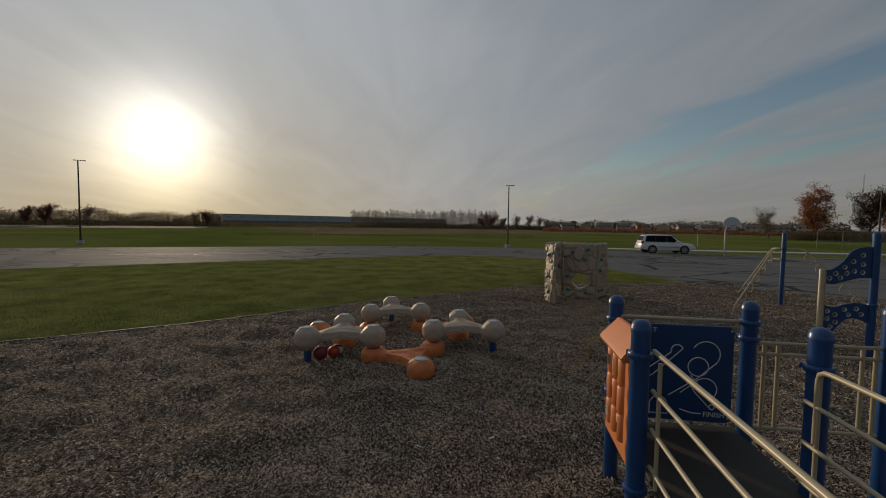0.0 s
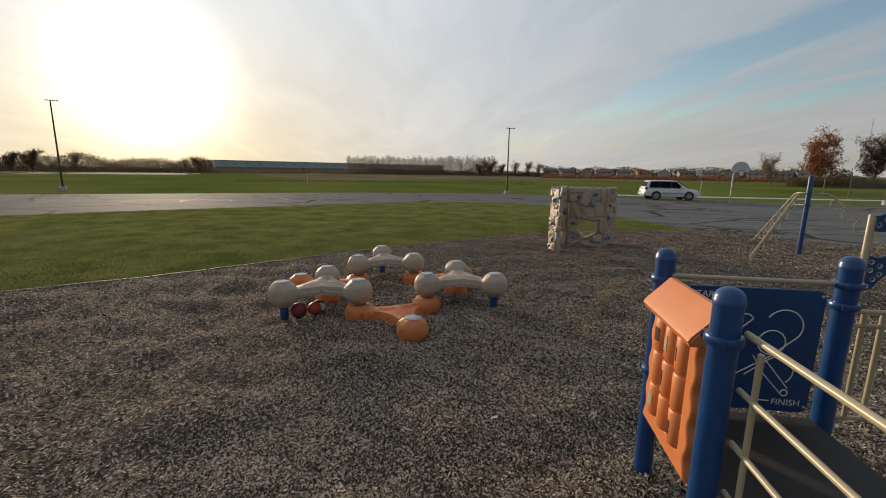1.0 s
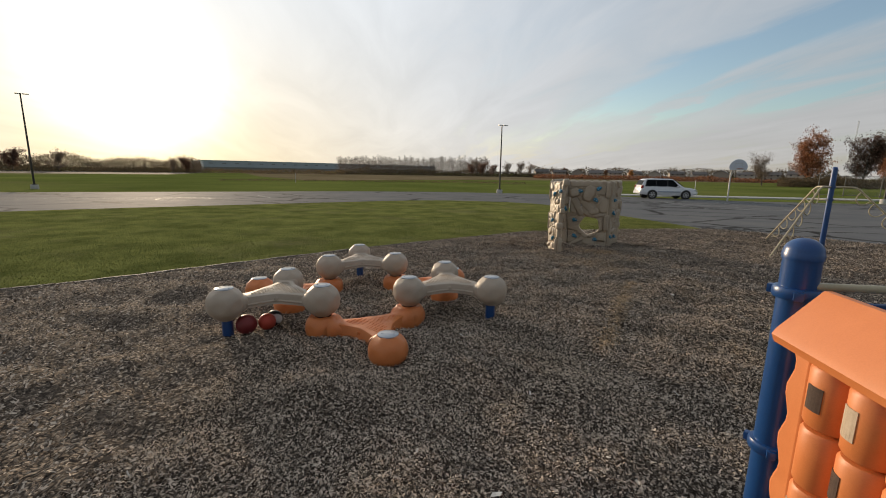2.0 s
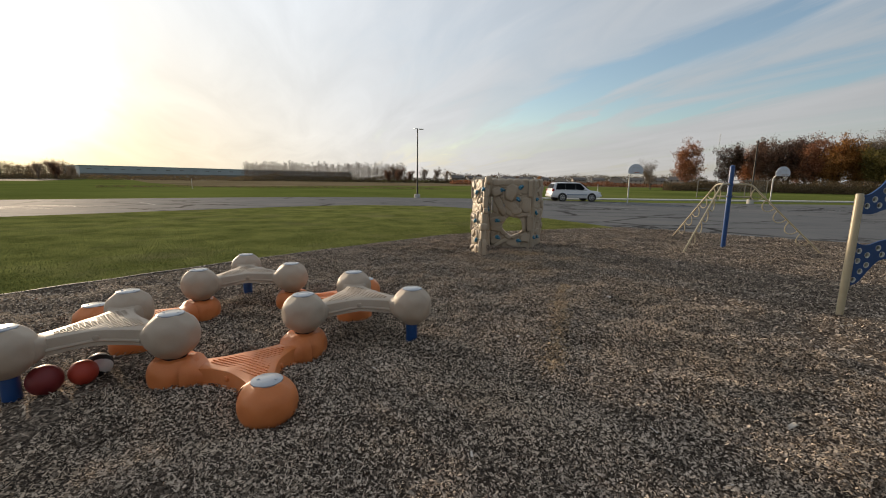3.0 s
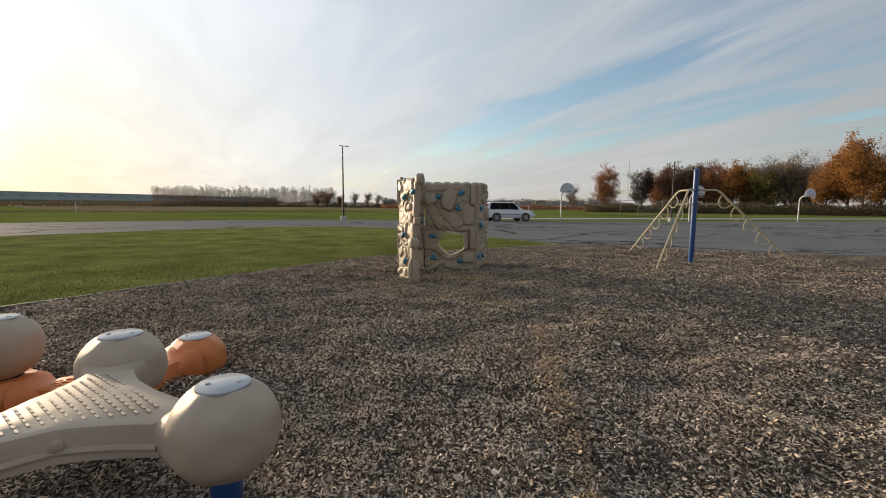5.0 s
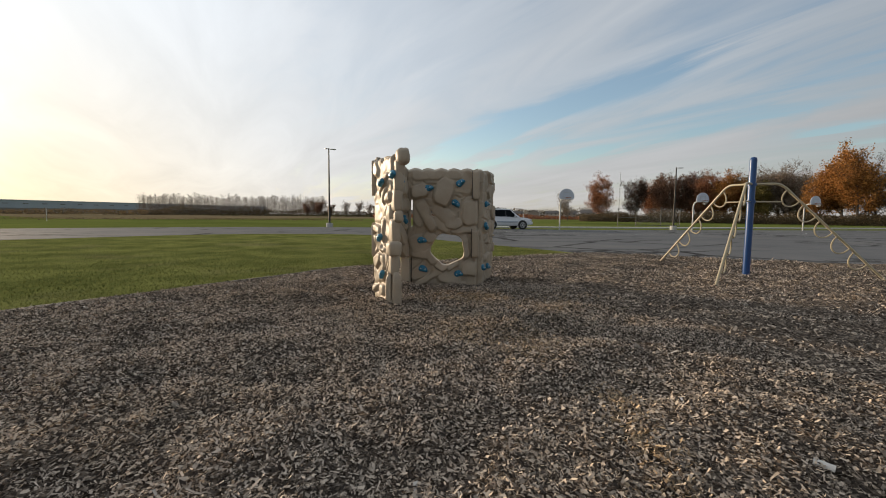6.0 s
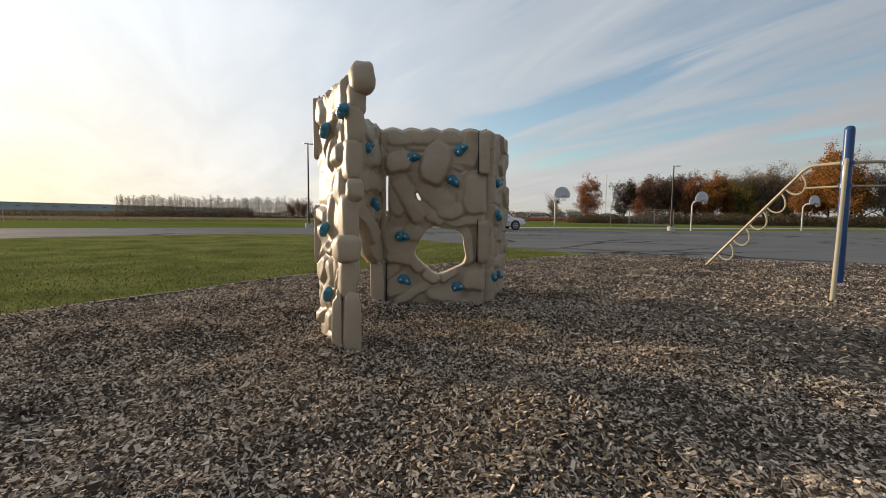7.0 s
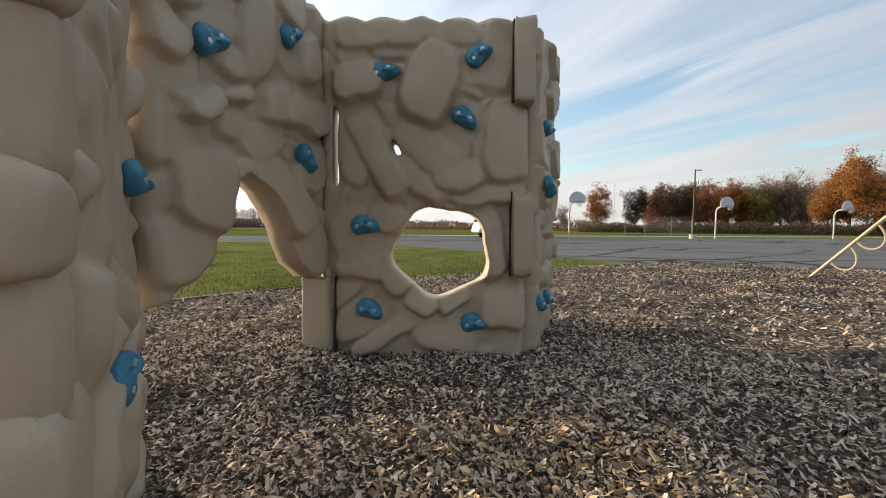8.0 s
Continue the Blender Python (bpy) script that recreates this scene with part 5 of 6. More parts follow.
def parked_car(x, y, rz):
    c = thing("suv", x, y, -0.056, "white sport utility car with roof rails parked on the asphalt", "car", "", rz)
    bm = bmesh.new()
    loft(bm, [(-2.43, 0.50, 0.92, 0.78, 0.76), (-2.36, 0.40, 1.02, 0.90, 0.86), (-1.9, 0.34, 1.06, 0.94, 0.90), (-0.6, 0.30, 1.05, 0.95, 0.91), (0.9, 0.30, 1.04, 0.95, 0.91),
              (1.25, 0.30, 1.05, 0.95, 0.89), (1.9, 0.32, 0.99, 0.94, 0.86), (2.25, 0.38, 0.92, 0.90, 0.80), (2.42, 0.46, 0.78, 0.80, 0.70)])
    body = part("body", bm, M_CARPAINT, c)
    bm = bmesh.new()
    loft(bm, [(-2.34, 0.98, 1.10, 0.84, 0.80), (-2.14, 0.98, 1.62, 0.87, 0.70), (-1.98, 0.98, 1.735, 0.88, 0.68), (-1.2, 0.98, 1.785, 0.89, 0.69), (0.0, 0.98, 1.785, 0.89, 0.69),
              (0.36, 0.98, 1.74, 0.88, 0.69), (0.80, 0.98, 1.42, 0.88, 0.74), (1.26, 0.98, 1.08, 0.86, 0.80)])
    part("cabin", bm, M_CARPAINT, c)

    def side_y(z):
        return 0.895 - (z - 1.0) * 0.235

    for s in (-1, 1):
        for pts in ([(-2.02, 1.13), (-1.16, 1.10), (-1.16, 1.66), (-1.88, 1.66)], [(-1.10, 1.10), (-0.18, 1.09), (-0.18, 1.67), (-1.10, 1.66)], [(-0.10, 1.09), (0.84, 1.09), (0.66, 1.28), (0.26, 1.66), (-0.10, 1.67)]):
            bm = bmesh.new()
            f = [bm.verts.new((px, s * (side_y(z) + 0.012), z)) for px, z in pts]
            g = [bm.verts.new((px, s * (side_y(z) - 0.03), z)) for px, z in pts]
            bm.faces.new(f)
            bm.faces.new(g[::-1])
            for k in range(len(f)):
                j = (k + 1) % len(f)
                bm.faces.new((f[k], g[k], g[j], f[j]))
            bmesh.ops.recalc_face_normals(bm, faces=bm.faces[:])
            part("side_window", bm, M_GLASS, c, "dark tinted window", smooth=False)
        bm = bmesh.new()
        band = [(-2.08, 1.10), (0.92, 1.07), (0.30, 1.685), (-1.92, 1.685)]
        f = [bm.verts.new((px, s * (side_y(z) + 0.006), z)) for px, z in band]
        g = [bm.verts.new((px, s * (side_y(z) - 0.03), z)) for px, z in band]
        bm.faces.new(f)
        bm.faces.new(g[::-1])
        for k in range(4):
            bm.faces.new((f[k], g[k], g[(k + 1) % 4], f[(k + 1) % 4]))
        bmesh.ops.recalc_face_normals(bm, faces=bm.faces[:])
        part("window_pillars", bm, M_TRIM, c, "black window pillars", smooth=False)
        bm = bmesh.new()
        box(bm, -1.0, 0.95, s * 0.955 - 0.012, s * 0.955 + 0.012, 0.60, 0.68, 0.006)
        part("side_moulding", bm, M_MOULD, c, "blue-grey side strip")
        bm = bmesh.new()
        tube(bm, [(-1.75, s * 0.60, 1.775), (-1.70, s * 0.60, 1.835), (-0.1, s * 0.60, 1.835), (0.0, s * 0.60, 1.785)], 0.02, 8)
        part("roof_rail", bm, M_TRIM, c, "black roof rail")
        for hx in (-0.95, 0.0):
            bm = bmesh.new()
            box(bm, hx, hx + 0.16, s * 0.945 - 0.012, s * 0.945 + 0.014, 0.93, 0.97, 0.006)
            part("door_handle", bm, M_CARPAINT, c)
        bm = bmesh.new()
        box(bm, 0.62, 0.74, s * 0.98 - 0.10, s * 0.98 + 0.08, 1.05, 1.20, 0.03)
        part("wing_mirror", bm, M_CARPAINT, c)
        bm = bmesh.new()
        box(bm, -2.40, -2.20, s * 0.80 - 0.07, s * 0.80 + 0.085, 0.92, 1.18, 0.02)
        part("tail_light", bm, M_TAIL, c, "red tail light")
        bm = bmesh.new()
        box(bm, 2.18, 2.38, s * 0.70 - 0.14, s * 0.70 + 0.14, 0.72, 0.86, 0.03)
        part("headlight", bm, M_LENS, c, "clear headlight")
        for wx in (-1.43, 1.43):
            bm = bmesh.new()
            lathe(bm, [(0.43, -0.015), (0.43, 0.010), (0.38, 0.012), (0, 0.012)], 28, Matrix.Translation((wx, s * 0.945, 0.38)) @ Matrix.Rotation(radians(-90 * s), 4, "X"))
            part("wheel_arch", bm, M_TRIM, c, "dark wheel arch")
            w = new("wheel")
            w.parent = c
            w.matrix_basis = Matrix.Translation((wx, s * 0.86, 0.37)) @ Matrix.Rotation(radians(-90 * s), 4, "X")
            bm = bmesh.new()
            lathe(bm, [(0.24, -0.10), (0.345, -0.11), (0.37, -0.08), (0.37, 0.08), (0.345, 0.115), (0.24, 0.11)], 28)
            part("tyre", bm, M_TYRE, w)
            bm = bmesh.new()
            lathe(bm, [(0.245, 0.085), (0.25, 0.118), (0.215, 0.118), (0.205, 0.09), (0, 0.085)], 28)
            for k in range(6):
                box(bm, 0.03, 0.22, -0.030, 0.030, 0.085, 0.116, 0.006, Matrix.Rotation(k * math.pi / 3, 4, "Z"))
            lathe(bm, [(0.06, 0.08), (0.06, 0.122), (0, 0.124)], 14)
            part("rim", bm, M_ALLOY, w, "silver alloy rim")
    for name, pts in (("windscreen", [(1.20, -0.74, 1.115), (1.20, 0.74, 1.115), (0.42, 0.62, 1.70), (0.42, -0.62, 1.70)]), ("rear_window", [(-2.30, 0.72, 1.20), (-2.30, -0.72, 1.20), (-2.10, -0.62, 1.62), (-2.10, 0.62, 1.62)])):
        bm = bmesh.new()
        d = Vector((0.03, 0, 0.02)) if name == "windscreen" else Vector((-0.035, 0, 0.01))
        f = [bm.verts.new(Vector(p) + d) for p in pts]
        g = [bm.verts.new(Vector(p) - d) for p in pts]
        bm.faces.new(f)
        bm.faces.new(g[::-1])
        for k in range(4):
            bm.faces.new((f[k], g[k], g[(k + 1) % 4], f[(k + 1) % 4]))
        bmesh.ops.recalc_face_normals(bm, faces=bm.faces[:])
        part(name, bm, M_GLASS, c, smooth=False)
    for x0, x1 in ((-2.50, -2.36), (2.34, 2.47)):
        bm = bmesh.new()
        box(bm, x0, x1, -0.84, 0.84, 0.42, 0.66, 0.04)
        part("bumper", bm, M_CARPAINT, c)
    bm = bmesh.new()
    box(bm, 2.40, 2.455, -0.45, 0.45, 0.68, 0.84, 0.01)
    part("grille", bm, M_TRIM, c, "black grille")


parked_car(15.4, 42.9, 1.5)

# ---- paving, court lines and painted crack glints ----
path = flat_mesh("path", [(p.x, p.y) for p in spline([(7.0, 48.8), (12.0, 47.4), (20.0, 46.9), (40.0, 46.7), (95.0, 46.5)])] + [(p.x, p.y) for p in spline([(95.0, 49.0), (40.0, 49.2), (20.0, 49.4), (12.0, 49.7), (7.0, 50.8)])], 0.01, M_CONC, 0.13)
tagged(path, "pale concrete footpath through the grass", "path", kind="structure")
M_PAINT_GLINT = surface("worn_paint_and_glint", (0.20, 0.20, 0.195), (0.42, 0.42, 0.41), 1.5, 12, 0.7, bump=0.1)


def pale_line(points, width):
    bm = bmesh.new()
    pts = [Vector((x, y, -0.0515)) for x, y in points]
    prev = None
    for i, p in enumerate(pts):
        d = (pts[min(i + 1, len(pts) - 1)] - pts[max(i - 1, 0)]).normalized()
        n = Vector((-d.y, d.x, 0)) * width / 2
        cur = (bm.verts.new(p + n), bm.verts.new(p - n))
        if prev:
            bm.faces.new((prev[0], prev[1], cur[1], cur[0]))
        prev = cur
    bmesh.ops.recalc_face_normals(bm, faces=bm.faces[:])
    ob = mesh_object("pale_line", bm, M_PAINT_GLINT)
    return tagged(ob, "pale strip on asphalt for worn court paint and crack glints", "court line", kind="structure")


def arc_pts(cx, cy, r, a0, a1, n=20):
    return [(cx + r * math.cos(radians(a0 + (a1 - a0) * k / n)), cy + r * math.sin(radians(a0 + (a1 - a0) * k / n))) for k in range(n + 1)]


pale_line(arc_pts(19.5, 38.0, 6.2, 175, 300), 0.07)
pale_line([(13.3, 38.5), (13.3, 33.0)], 0.07)
pale_line([(17.7, 40.0), (17.7, 35.2), (21.3, 35.2), (21.3, 40.0)], 0.07)
pale_line([(12.5, 31.0), (60.0, 30.6)], 0.07)
pale_line(arc_pts(33.3, 38.0, 6.2, 180, 360), 0.07)
# glints on the cracks left in the lot, put in as pale strips
pale_line([(-27.5, 25.6), (-22.5, 27.6), (-18.0, 30.2)], 0.10)
pale_line([(-26.0, 27.2), (-21.0, 30.0)], 0.10)
pale_line(arc_pts(-21.0, 28.4, 1.6, 20, 330), 0.09)
pale_line([(-19.0, 34.0), (-16.4, 31.4)], 0.08)
pale_line([(-31.0, 24.0), (-28.5, 25.8)], 0.08)

# ---- far field ----
dry = flat_mesh("dry_meadow", [(-40, 88), (-24, 108), (-6, 132), (22, 150), (75, 168), (140, 190), (170, 300), (0, 420), (-260, 420), (-190, 300), (-75, 130)], -0.094, M_DRY)
tagged(dry, "tan dry meadow beyond the mown field", "field", kind="structure")
EYE0 = (0.1, 3.0)
EYE1 = (2.1, 12.4)


def polar(az, d, eye=EYE0):
    return eye[0] + d * math.sin(radians(az)), eye[1] + d * math.cos(radians(az))


plough = flat_mesh("ploughed_field", [polar(a, 172) for a in (-78, -66, -56, -47, -40)] + [polar(a, 275) for a in (-36, -47, -56, -66, -78)], -0.092, surface("dark_ploughed_soil", (0.045, 0.040, 0.033), (0.095, 0.085, 0.068), 0.1, 2, 0.95, bump=0.5, depth=0.1, spec=0.05))
tagged(plough, "dark bare field under the far treeline", "field", kind="structure")
road = flat_mesh("far_road", [polar(a, 276) for a in (-78, -60, -45, -34, -20)] + [polar(a, 283) for a in (-20, -34, -45, -60, -78)], -0.088, M_CONC)
tagged(road, "pale country road across the far fields", "road", kind="structure")

M_BARK = surface("grey_bark", (0.055, 0.045, 0.038), (0.13, 0.11, 0.09), 6, 40, 0.9, bump=0.5, depth=0.03)


M_PALEBARK = surface("pale_bark", (0.12, 0.10, 0.085), (0.24, 0.205, 0.17), 6, 40, 0.9)


def leaf_material(name, dark, light):
    m = surface(name, dark, light, 0.25, 3, 0.7, bump=0, per_island=0.8, per_object=0.25, spec=0.2)
    t = m.node_tree
    bsdf = t.nodes["Principled BSDF"]
    thin = t.nodes.new("ShaderNodeBsdfTranslucent")
    t.links.new(bsdf.inputs["Base Color"].links[0].from_socket, thin.inputs["Color"])
    both = t.nodes.new("ShaderNodeMixShader")
    both.inputs[0].default_value = 0.45
    t.links.new(bsdf.outputs[0], both.inputs[1])
    t.links.new(thin.outputs[0], both.inputs[2])
    t.links.new(both.outputs[0], t.nodes["Material Output"].inputs["Surface"])
    return m


LEAF = {
    "rust": leaf_material("rust_leaves", (0.18, 0.080, 0.044), (0.46, 0.215, 0.11)),
    "gold": leaf_material("gold_leaves", (0.18, 0.088, 0.028), (0.52, 0.25, 0.075)),
    "dark": leaf_material("dark_brown_leaves", (0.082, 0.054, 0.042), (0.24, 0.135, 0.09)),
    "olive": leaf_material("olive_leaves", (0.12, 0.105, 0.034), (0.30, 0.24, 0.075)),
    "bare": leaf_material("bare_twigs", (0.128, 0.099, 0.076), (0.306, 0.238, 0.178)),
    "scrub": leaf_material("scrub_twigs", (0.062, 0.052, 0.034), (0.170, 0.122, 0.066)),
    "twig": leaf_material("poplar_twigs", (0.10, 0.082, 0.066), (0.205, 0.168, 0.135)),
    "redscrub": leaf_material("red_scrub", (0.119, 0.058, 0.037), (0.340, 0.153, 0.076)),
}


def cards_mesh(name, centres, sizes, rng, material, slim=1.0):
    """Many small leaf quads at random turns, one mesh."""
    n = len(centres)
    a = rng.normal(size=(n, 3))
    a /= np.linalg.norm(a, axis=1)[:, None]
    b = np.cross(a, rng.normal(size=(n, 3)))
    b /= np.linalg.norm(b, axis=1)[:, None]
    a, b = a * sizes[:, None], b * sizes[:, None] * slim
    v = np.stack((centres - a, centres + b * 0.9, centres + a, centres - b * 0.9), axis=1).reshape(-1, 3)
    me = bpy.data.meshes.new(name)
    me.vertices.add(4 * n)
    me.vertices.foreach_set("co", v.astype(np.float32).ravel())
    me.loops.add(4 * n)
    me.loops.foreach_set("vertex_index", np.arange(4 * n, dtype=np.int32))
    me.polygons.add(n)
    me.polygons.foreach_set("loop_start", np.arange(0, 4 * n, 4, dtype=np.int32))
    me.update(calc_edges=True)
    me.materials.append(material)
    return me


def grow(bm, rng, start, direction, length, radius, level, tips, spread):
    pts = [start]
    p, d = start.copy(), direction.copy()
    for k in range(4):
        w = 0.06 if level == 0 else 0.16
        d = (d + Vector((rng.gauss(0, w), rng.gauss(0, w), rng.gauss(0.04, 0.10)))).normalized()
        p = p + d * length / 4
        pts.append(p.copy())
    segs = 6 if level < 2 else 4
    rings = []
    for i, q in enumerate(pts):
        r = radius * (1 - 0.62 * i / 4)
        t = (pts[min(i + 1, 4)] - pts[max(i - 1, 0)]).normalized()
        s = t.orthogonal().normalized()
        w = t.cross(s)
        rings.append([bm.verts.new(q + r * (s * math.cos(2 * math.pi * k / segs) + w * math.sin(2 * math.pi * k / segs))) for k in range(segs)])
    for a, b in zip(rings, rings[1:]):
        for k in range(segs):
            bm.faces.new((a[k], a[(k + 1) % segs], b[(k + 1) % segs], b[k]))
    if level >= 2:
        tips.extend(pts[1:])
    if level < 3:
        count = (11, 5, 4)[level]
        for k in range(count):
            i = rng.randint(1, 4) if level else 1 + (k * 4 // count)
            up = rng.uniform(0.05, 0.95)
            a = rng.uniform(0, 2 * math.pi)
            nd = (Vector((math.cos(a) * spread, math.sin(a) * spread, up)) + d * 0.5).normalized()
            grow(bm, rng, pts[i], nd, length * (rng.uniform(0.40, 0.58) if level == 0 else rng.uniform(0.45, 0.68)), radius * 0.45, level + 1, tips, spread)


def tree(name, seed, height, spread, leaf, leaves, size, label, scatter=0.40):
    rng, nrng = random.Random(seed), np.random.default_rng(seed)
    t = thing(name, 0, 0, 0, label, "tree", "trees at the field edge")
    bm = bmesh.new()
    tips = []
    grow(bm, rng, Vector((0, 0, -0.2)), Vector((0, 0, 1)), height * 0.62, height * 0.020, 0, tips, spread)
    top = max(p.z for p in tips)
    k = height / top
    bm.transform(Matrix.Scale(k, 4))
    part("trunk", bm, M_BARK, t, "grey trunk and limbs", smooth=True)
    tips = np.array([list(p * k) for p in tips])
    pick = tips[nrng.integers(0, len(tips), leaves)]
    centres = pick + nrng.normal(scale=scatter, size=(leaves, 3))
    if leaf != "bare":
        # loose filling round the middle limbs
        m = leaves // 4
        ball = nrng.normal(size=(m, 3))
        ball *= (nrng.uniform(0.25, 1.0, m) ** 0.5 / np.linalg.norm(ball, axis=1))[:, None]
        lump = np.sin(ball[:, 0] * 5 + seed) * np.sin(ball[:, 1] * 5.5) * np.sin(ball[:, 2] * 6 + 1)
        ball *= (1 + 0.22 * lump)[:, None]
        centres[:m] = ball * np.array([height * 0.27, height * 0.27, height * 0.36]) + np.array([0, 0, height * 0.55])
    me = cards_mesh("crown", centres, nrng.uniform(0.5, 1.0, leaves) * size, nrng, LEAF[leaf], 0.7 if leaf != "bare" else 0.10)
    c = new("crown", me)
    c.parent = t
    tagged(c, {"bare": "thin bare twigs"}.get(leaf, "loose autumn leaves"))
    return t


TREES = {
    "rust": tree("maple_tree", 5, 13.0, 1.05, "rust", 9000, 0.20, "rust-red autumn maple standing at the field edge"),
    "dark": tree("oak_tree", 8, 12.5, 0.8, "dark", 9000, 0.20, "dark brown autumn oak at the field edge"),
    "gold": tree("oak_tree", 15, 13.0, 0.75, "gold", 13000, 0.20, "golden orange oak with thick autumn leaves"),
    "olive": tree("ash_tree", 21, 10.5, 0.6, "olive", 9000, 0.21, "olive green tree among bare trees"),
    "bare": tree("bare_tree", 27, 13.0, 0.7, "bare", 5200, 0.5, "bare grey-brown tree with fine twigs", 0.5),
    "pale": tree("bare_tree", 33, 8.5, 0.9, "bare", 3000, 0.4, "small bare pale tree beside the houses", 0.4),
}
first = {k: True for k in TREES}
tree_rng = random.Random(77)


def plant(kind, az, d, scale, eye=EYE1):
    x, y = polar(az, d, eye)
    m = pose(x, y, -0.05, 0, 0, tree_rng.uniform(0, 360)) @ Matrix.Diagonal((scale * tree_rng.uniform(0.92, 1.08), scale * tree_rng.uniform(0.92, 1.08), scale, 1))
    if first[kind]:
        TREES[kind].matrix_basis = m
        first[kind] = False
    else:
        o = copy_thing(TREES[kind], pose(0, 0, 0))
        o.matrix_basis = m


for kind, az, d, s in (("pale", 31.4, 128, 1.00), ("rust", 35.5, 130, 1.10), ("dark", 39.6, 131, 1.02), ("rust", 41.5, 140, 0.95), ("dark", 43.0, 135, 1.18), ("dark", 45.0, 138, 1.21), ("dark", 46.6, 140, 1.14),
                       ("rust", 47.6, 132, 1.10), ("gold", 49.3, 130, 1.05), ("gold", 50.4, 134, 0.90), ("olive", 52.2, 128, 1.06), ("bare", 53.2, 132, 1.10), ("bare", 54.6, 130, 1.14), ("bare", 55.7, 136, 1.14),
                       ("gold", 57.6, 122, 1.00), ("gold", 59.2, 124, 1.34), ("gold", 60.4, 118, 1.10), ("bare", 61.6, 124, 1.10), ("bare", 63.2, 120, 1.00), ("dark", 65.0, 122, 0.95), ("bare", 66.8, 122, 1.00), ("olive", 68.5, 118, 0.90),
                       ("dark", 70.5, 120, 1.00), ("bare", 72.5, 120, 1.05), ("gold", 74.5, 120, 0.90), ("dark", 77, 120, 1.00), ("bare", 50.9, 142, 1.12), ("dark", 48.4, 150, 1.12), ("bare", 53.9, 150, 1.23), ("olive", 55.0, 150, 1.23), ("bare", 56.4, 150, 1.18), ("rust", 45.8, 155, 1.12), ("dark", 51.4, 155, 1.12), ("bare", 64.5, 145, 1.15), ("bare", 69.5, 145, 1.15), ("bare", 51.8, 146, 1.18), ("bare", 44.0, 150, 1.18), ("bare", 42.2, 150, 1.06)):
    plant(kind, az, d, s)
for kind, az, d, s in (("dark", -53.8, 230, 0.66), ("dark", -52.4, 225, 0.74), ("bare", -49.2, 240, 0.72), 
                       ("bare", -39.4, 240, 0.55), ("dark", -38.1, 240, 0.62), ("pale", -36.9, 235, 0.72), ("dark", -3.2, 250, 0.62), ("dark", -1.9, 250, 0.70), ("dark", -0.4, 255, 0.60), ("bare", -2.4, 270, 0.85), ("bare", 1.6, 270, 0.75), ("bare", 3.2, 275, 0.78), ("bare", 4.6, 280, 0.7),
                       ("dark", 7.6, 420, 0.62), ("dark", 9.0, 420, 0.70), ("dark", 10.6, 420, 0.66), ("dark", 12.4, 420, 0.64), ("dark", 14.0, 420, 0.60), ("gold", 16.8, 270, 0.42)):
    plant(kind, az, d, s, EYE0)


def poplar(seed, height):
    rng, nrng = random.Random(seed), np.random.default_rng(seed)
    t = thing("poplar_tree", 0, 0, 0, "tall thin bare poplar in a planted row", "tree", "row of bare poplars")
    bm = bmesh.new()
    tube(bm, [(0, 0, -0.2), (0.05, 0.03, height * 0.5), (0.0, 0.1, height)], 0.045, 5)
    for k in range(26):
        z = height * (0.22 + 0.75 * k / 26)
        a = rng.uniform(0, 6.28)
        l = (1 - z / height) * 2.0 + 0.5
        tube(bm, [(0, 0, z), (0.22 * l * math.cos(a), 0.22 * l * math.sin(a), z + l * 0.8), (0.3 * l * math.cos(a), 0.3 * l * math.sin(a), z + 1.2 * l)], 0.022, 4)
    part("trunk", bm, M_PALEBARK, t)
    n = 480
    z = (0.10 + 0.90 * nrng.beta(1.3, 1.25, n)) * height
    r = 0.55 + 0.55 * (1 - z / height)
    c = np.stack((nrng.normal(size=n) * r, nrng.normal(size=n) * r, z), axis=1)
    o = new("crown", cards_mesh("crown", c, nrng.uniform(0.3, 0.75, n), nrng, LEAF["twig"], 0.06))
    o.parent = t
    return t


pops = [poplar(61, 13.0), poplar(62, 12.0), poplar(63, 13.6)]
used = [False] * 3
for k in range(170):
    az = -20.8 + 20.0 * (k + tree_rng.uniform(-0.5, 0.5)) / 170
    i = tree_rng.randrange(3)
    x, y = polar(az, tree_rng.uniform(283, 320))
    m = pose(x, y, -0.05, 0, 0, tree_rng.uniform(0, 360)) @ Matrix.Scale(tree_rng.uniform(0.78, 1.02), 4)
    if used[i]:
        o = copy_thing(pops[i], pose(0, 0, 0))
        o.matrix_basis = m
    else:
        pops[i].matrix_basis, used[i] = m, True


def scrub(name, az0, az1, d0, d1, height, count, size, leaf, label, eye=EYE0, seed=1):
    rng = np.random.default_rng(seed)
    az = np.radians(rng.uniform(az0, az1, count))
    d = rng.uniform(d0, d1, count)
    knots = np.radians(np.linspace(az0, az1, max(8, int((az1 - az0) * 1.1))))
    rise = rng.uniform(0.40, 1.05, len(knots))
    rise = np.convolve(np.pad(rise, 1, mode="edge"), (0.25, 0.5, 0.25), "valid")
    hump = np.interp(az, knots, rise) + rng.normal(0, 0.07, count)
    z = rng.beta(1.05, 1.25, count) * height * hump
    c = np.stack((eye[0] + d * np.sin(az), eye[1] + d * np.cos(az), z), axis=1)
    o = new(name, cards_mesh(name, c, rng.uniform(0.4, 1.0, count) * size, rng, LEAF[leaf], 0.5))
    return tagged(o, label, "scrub", kind="stuff")


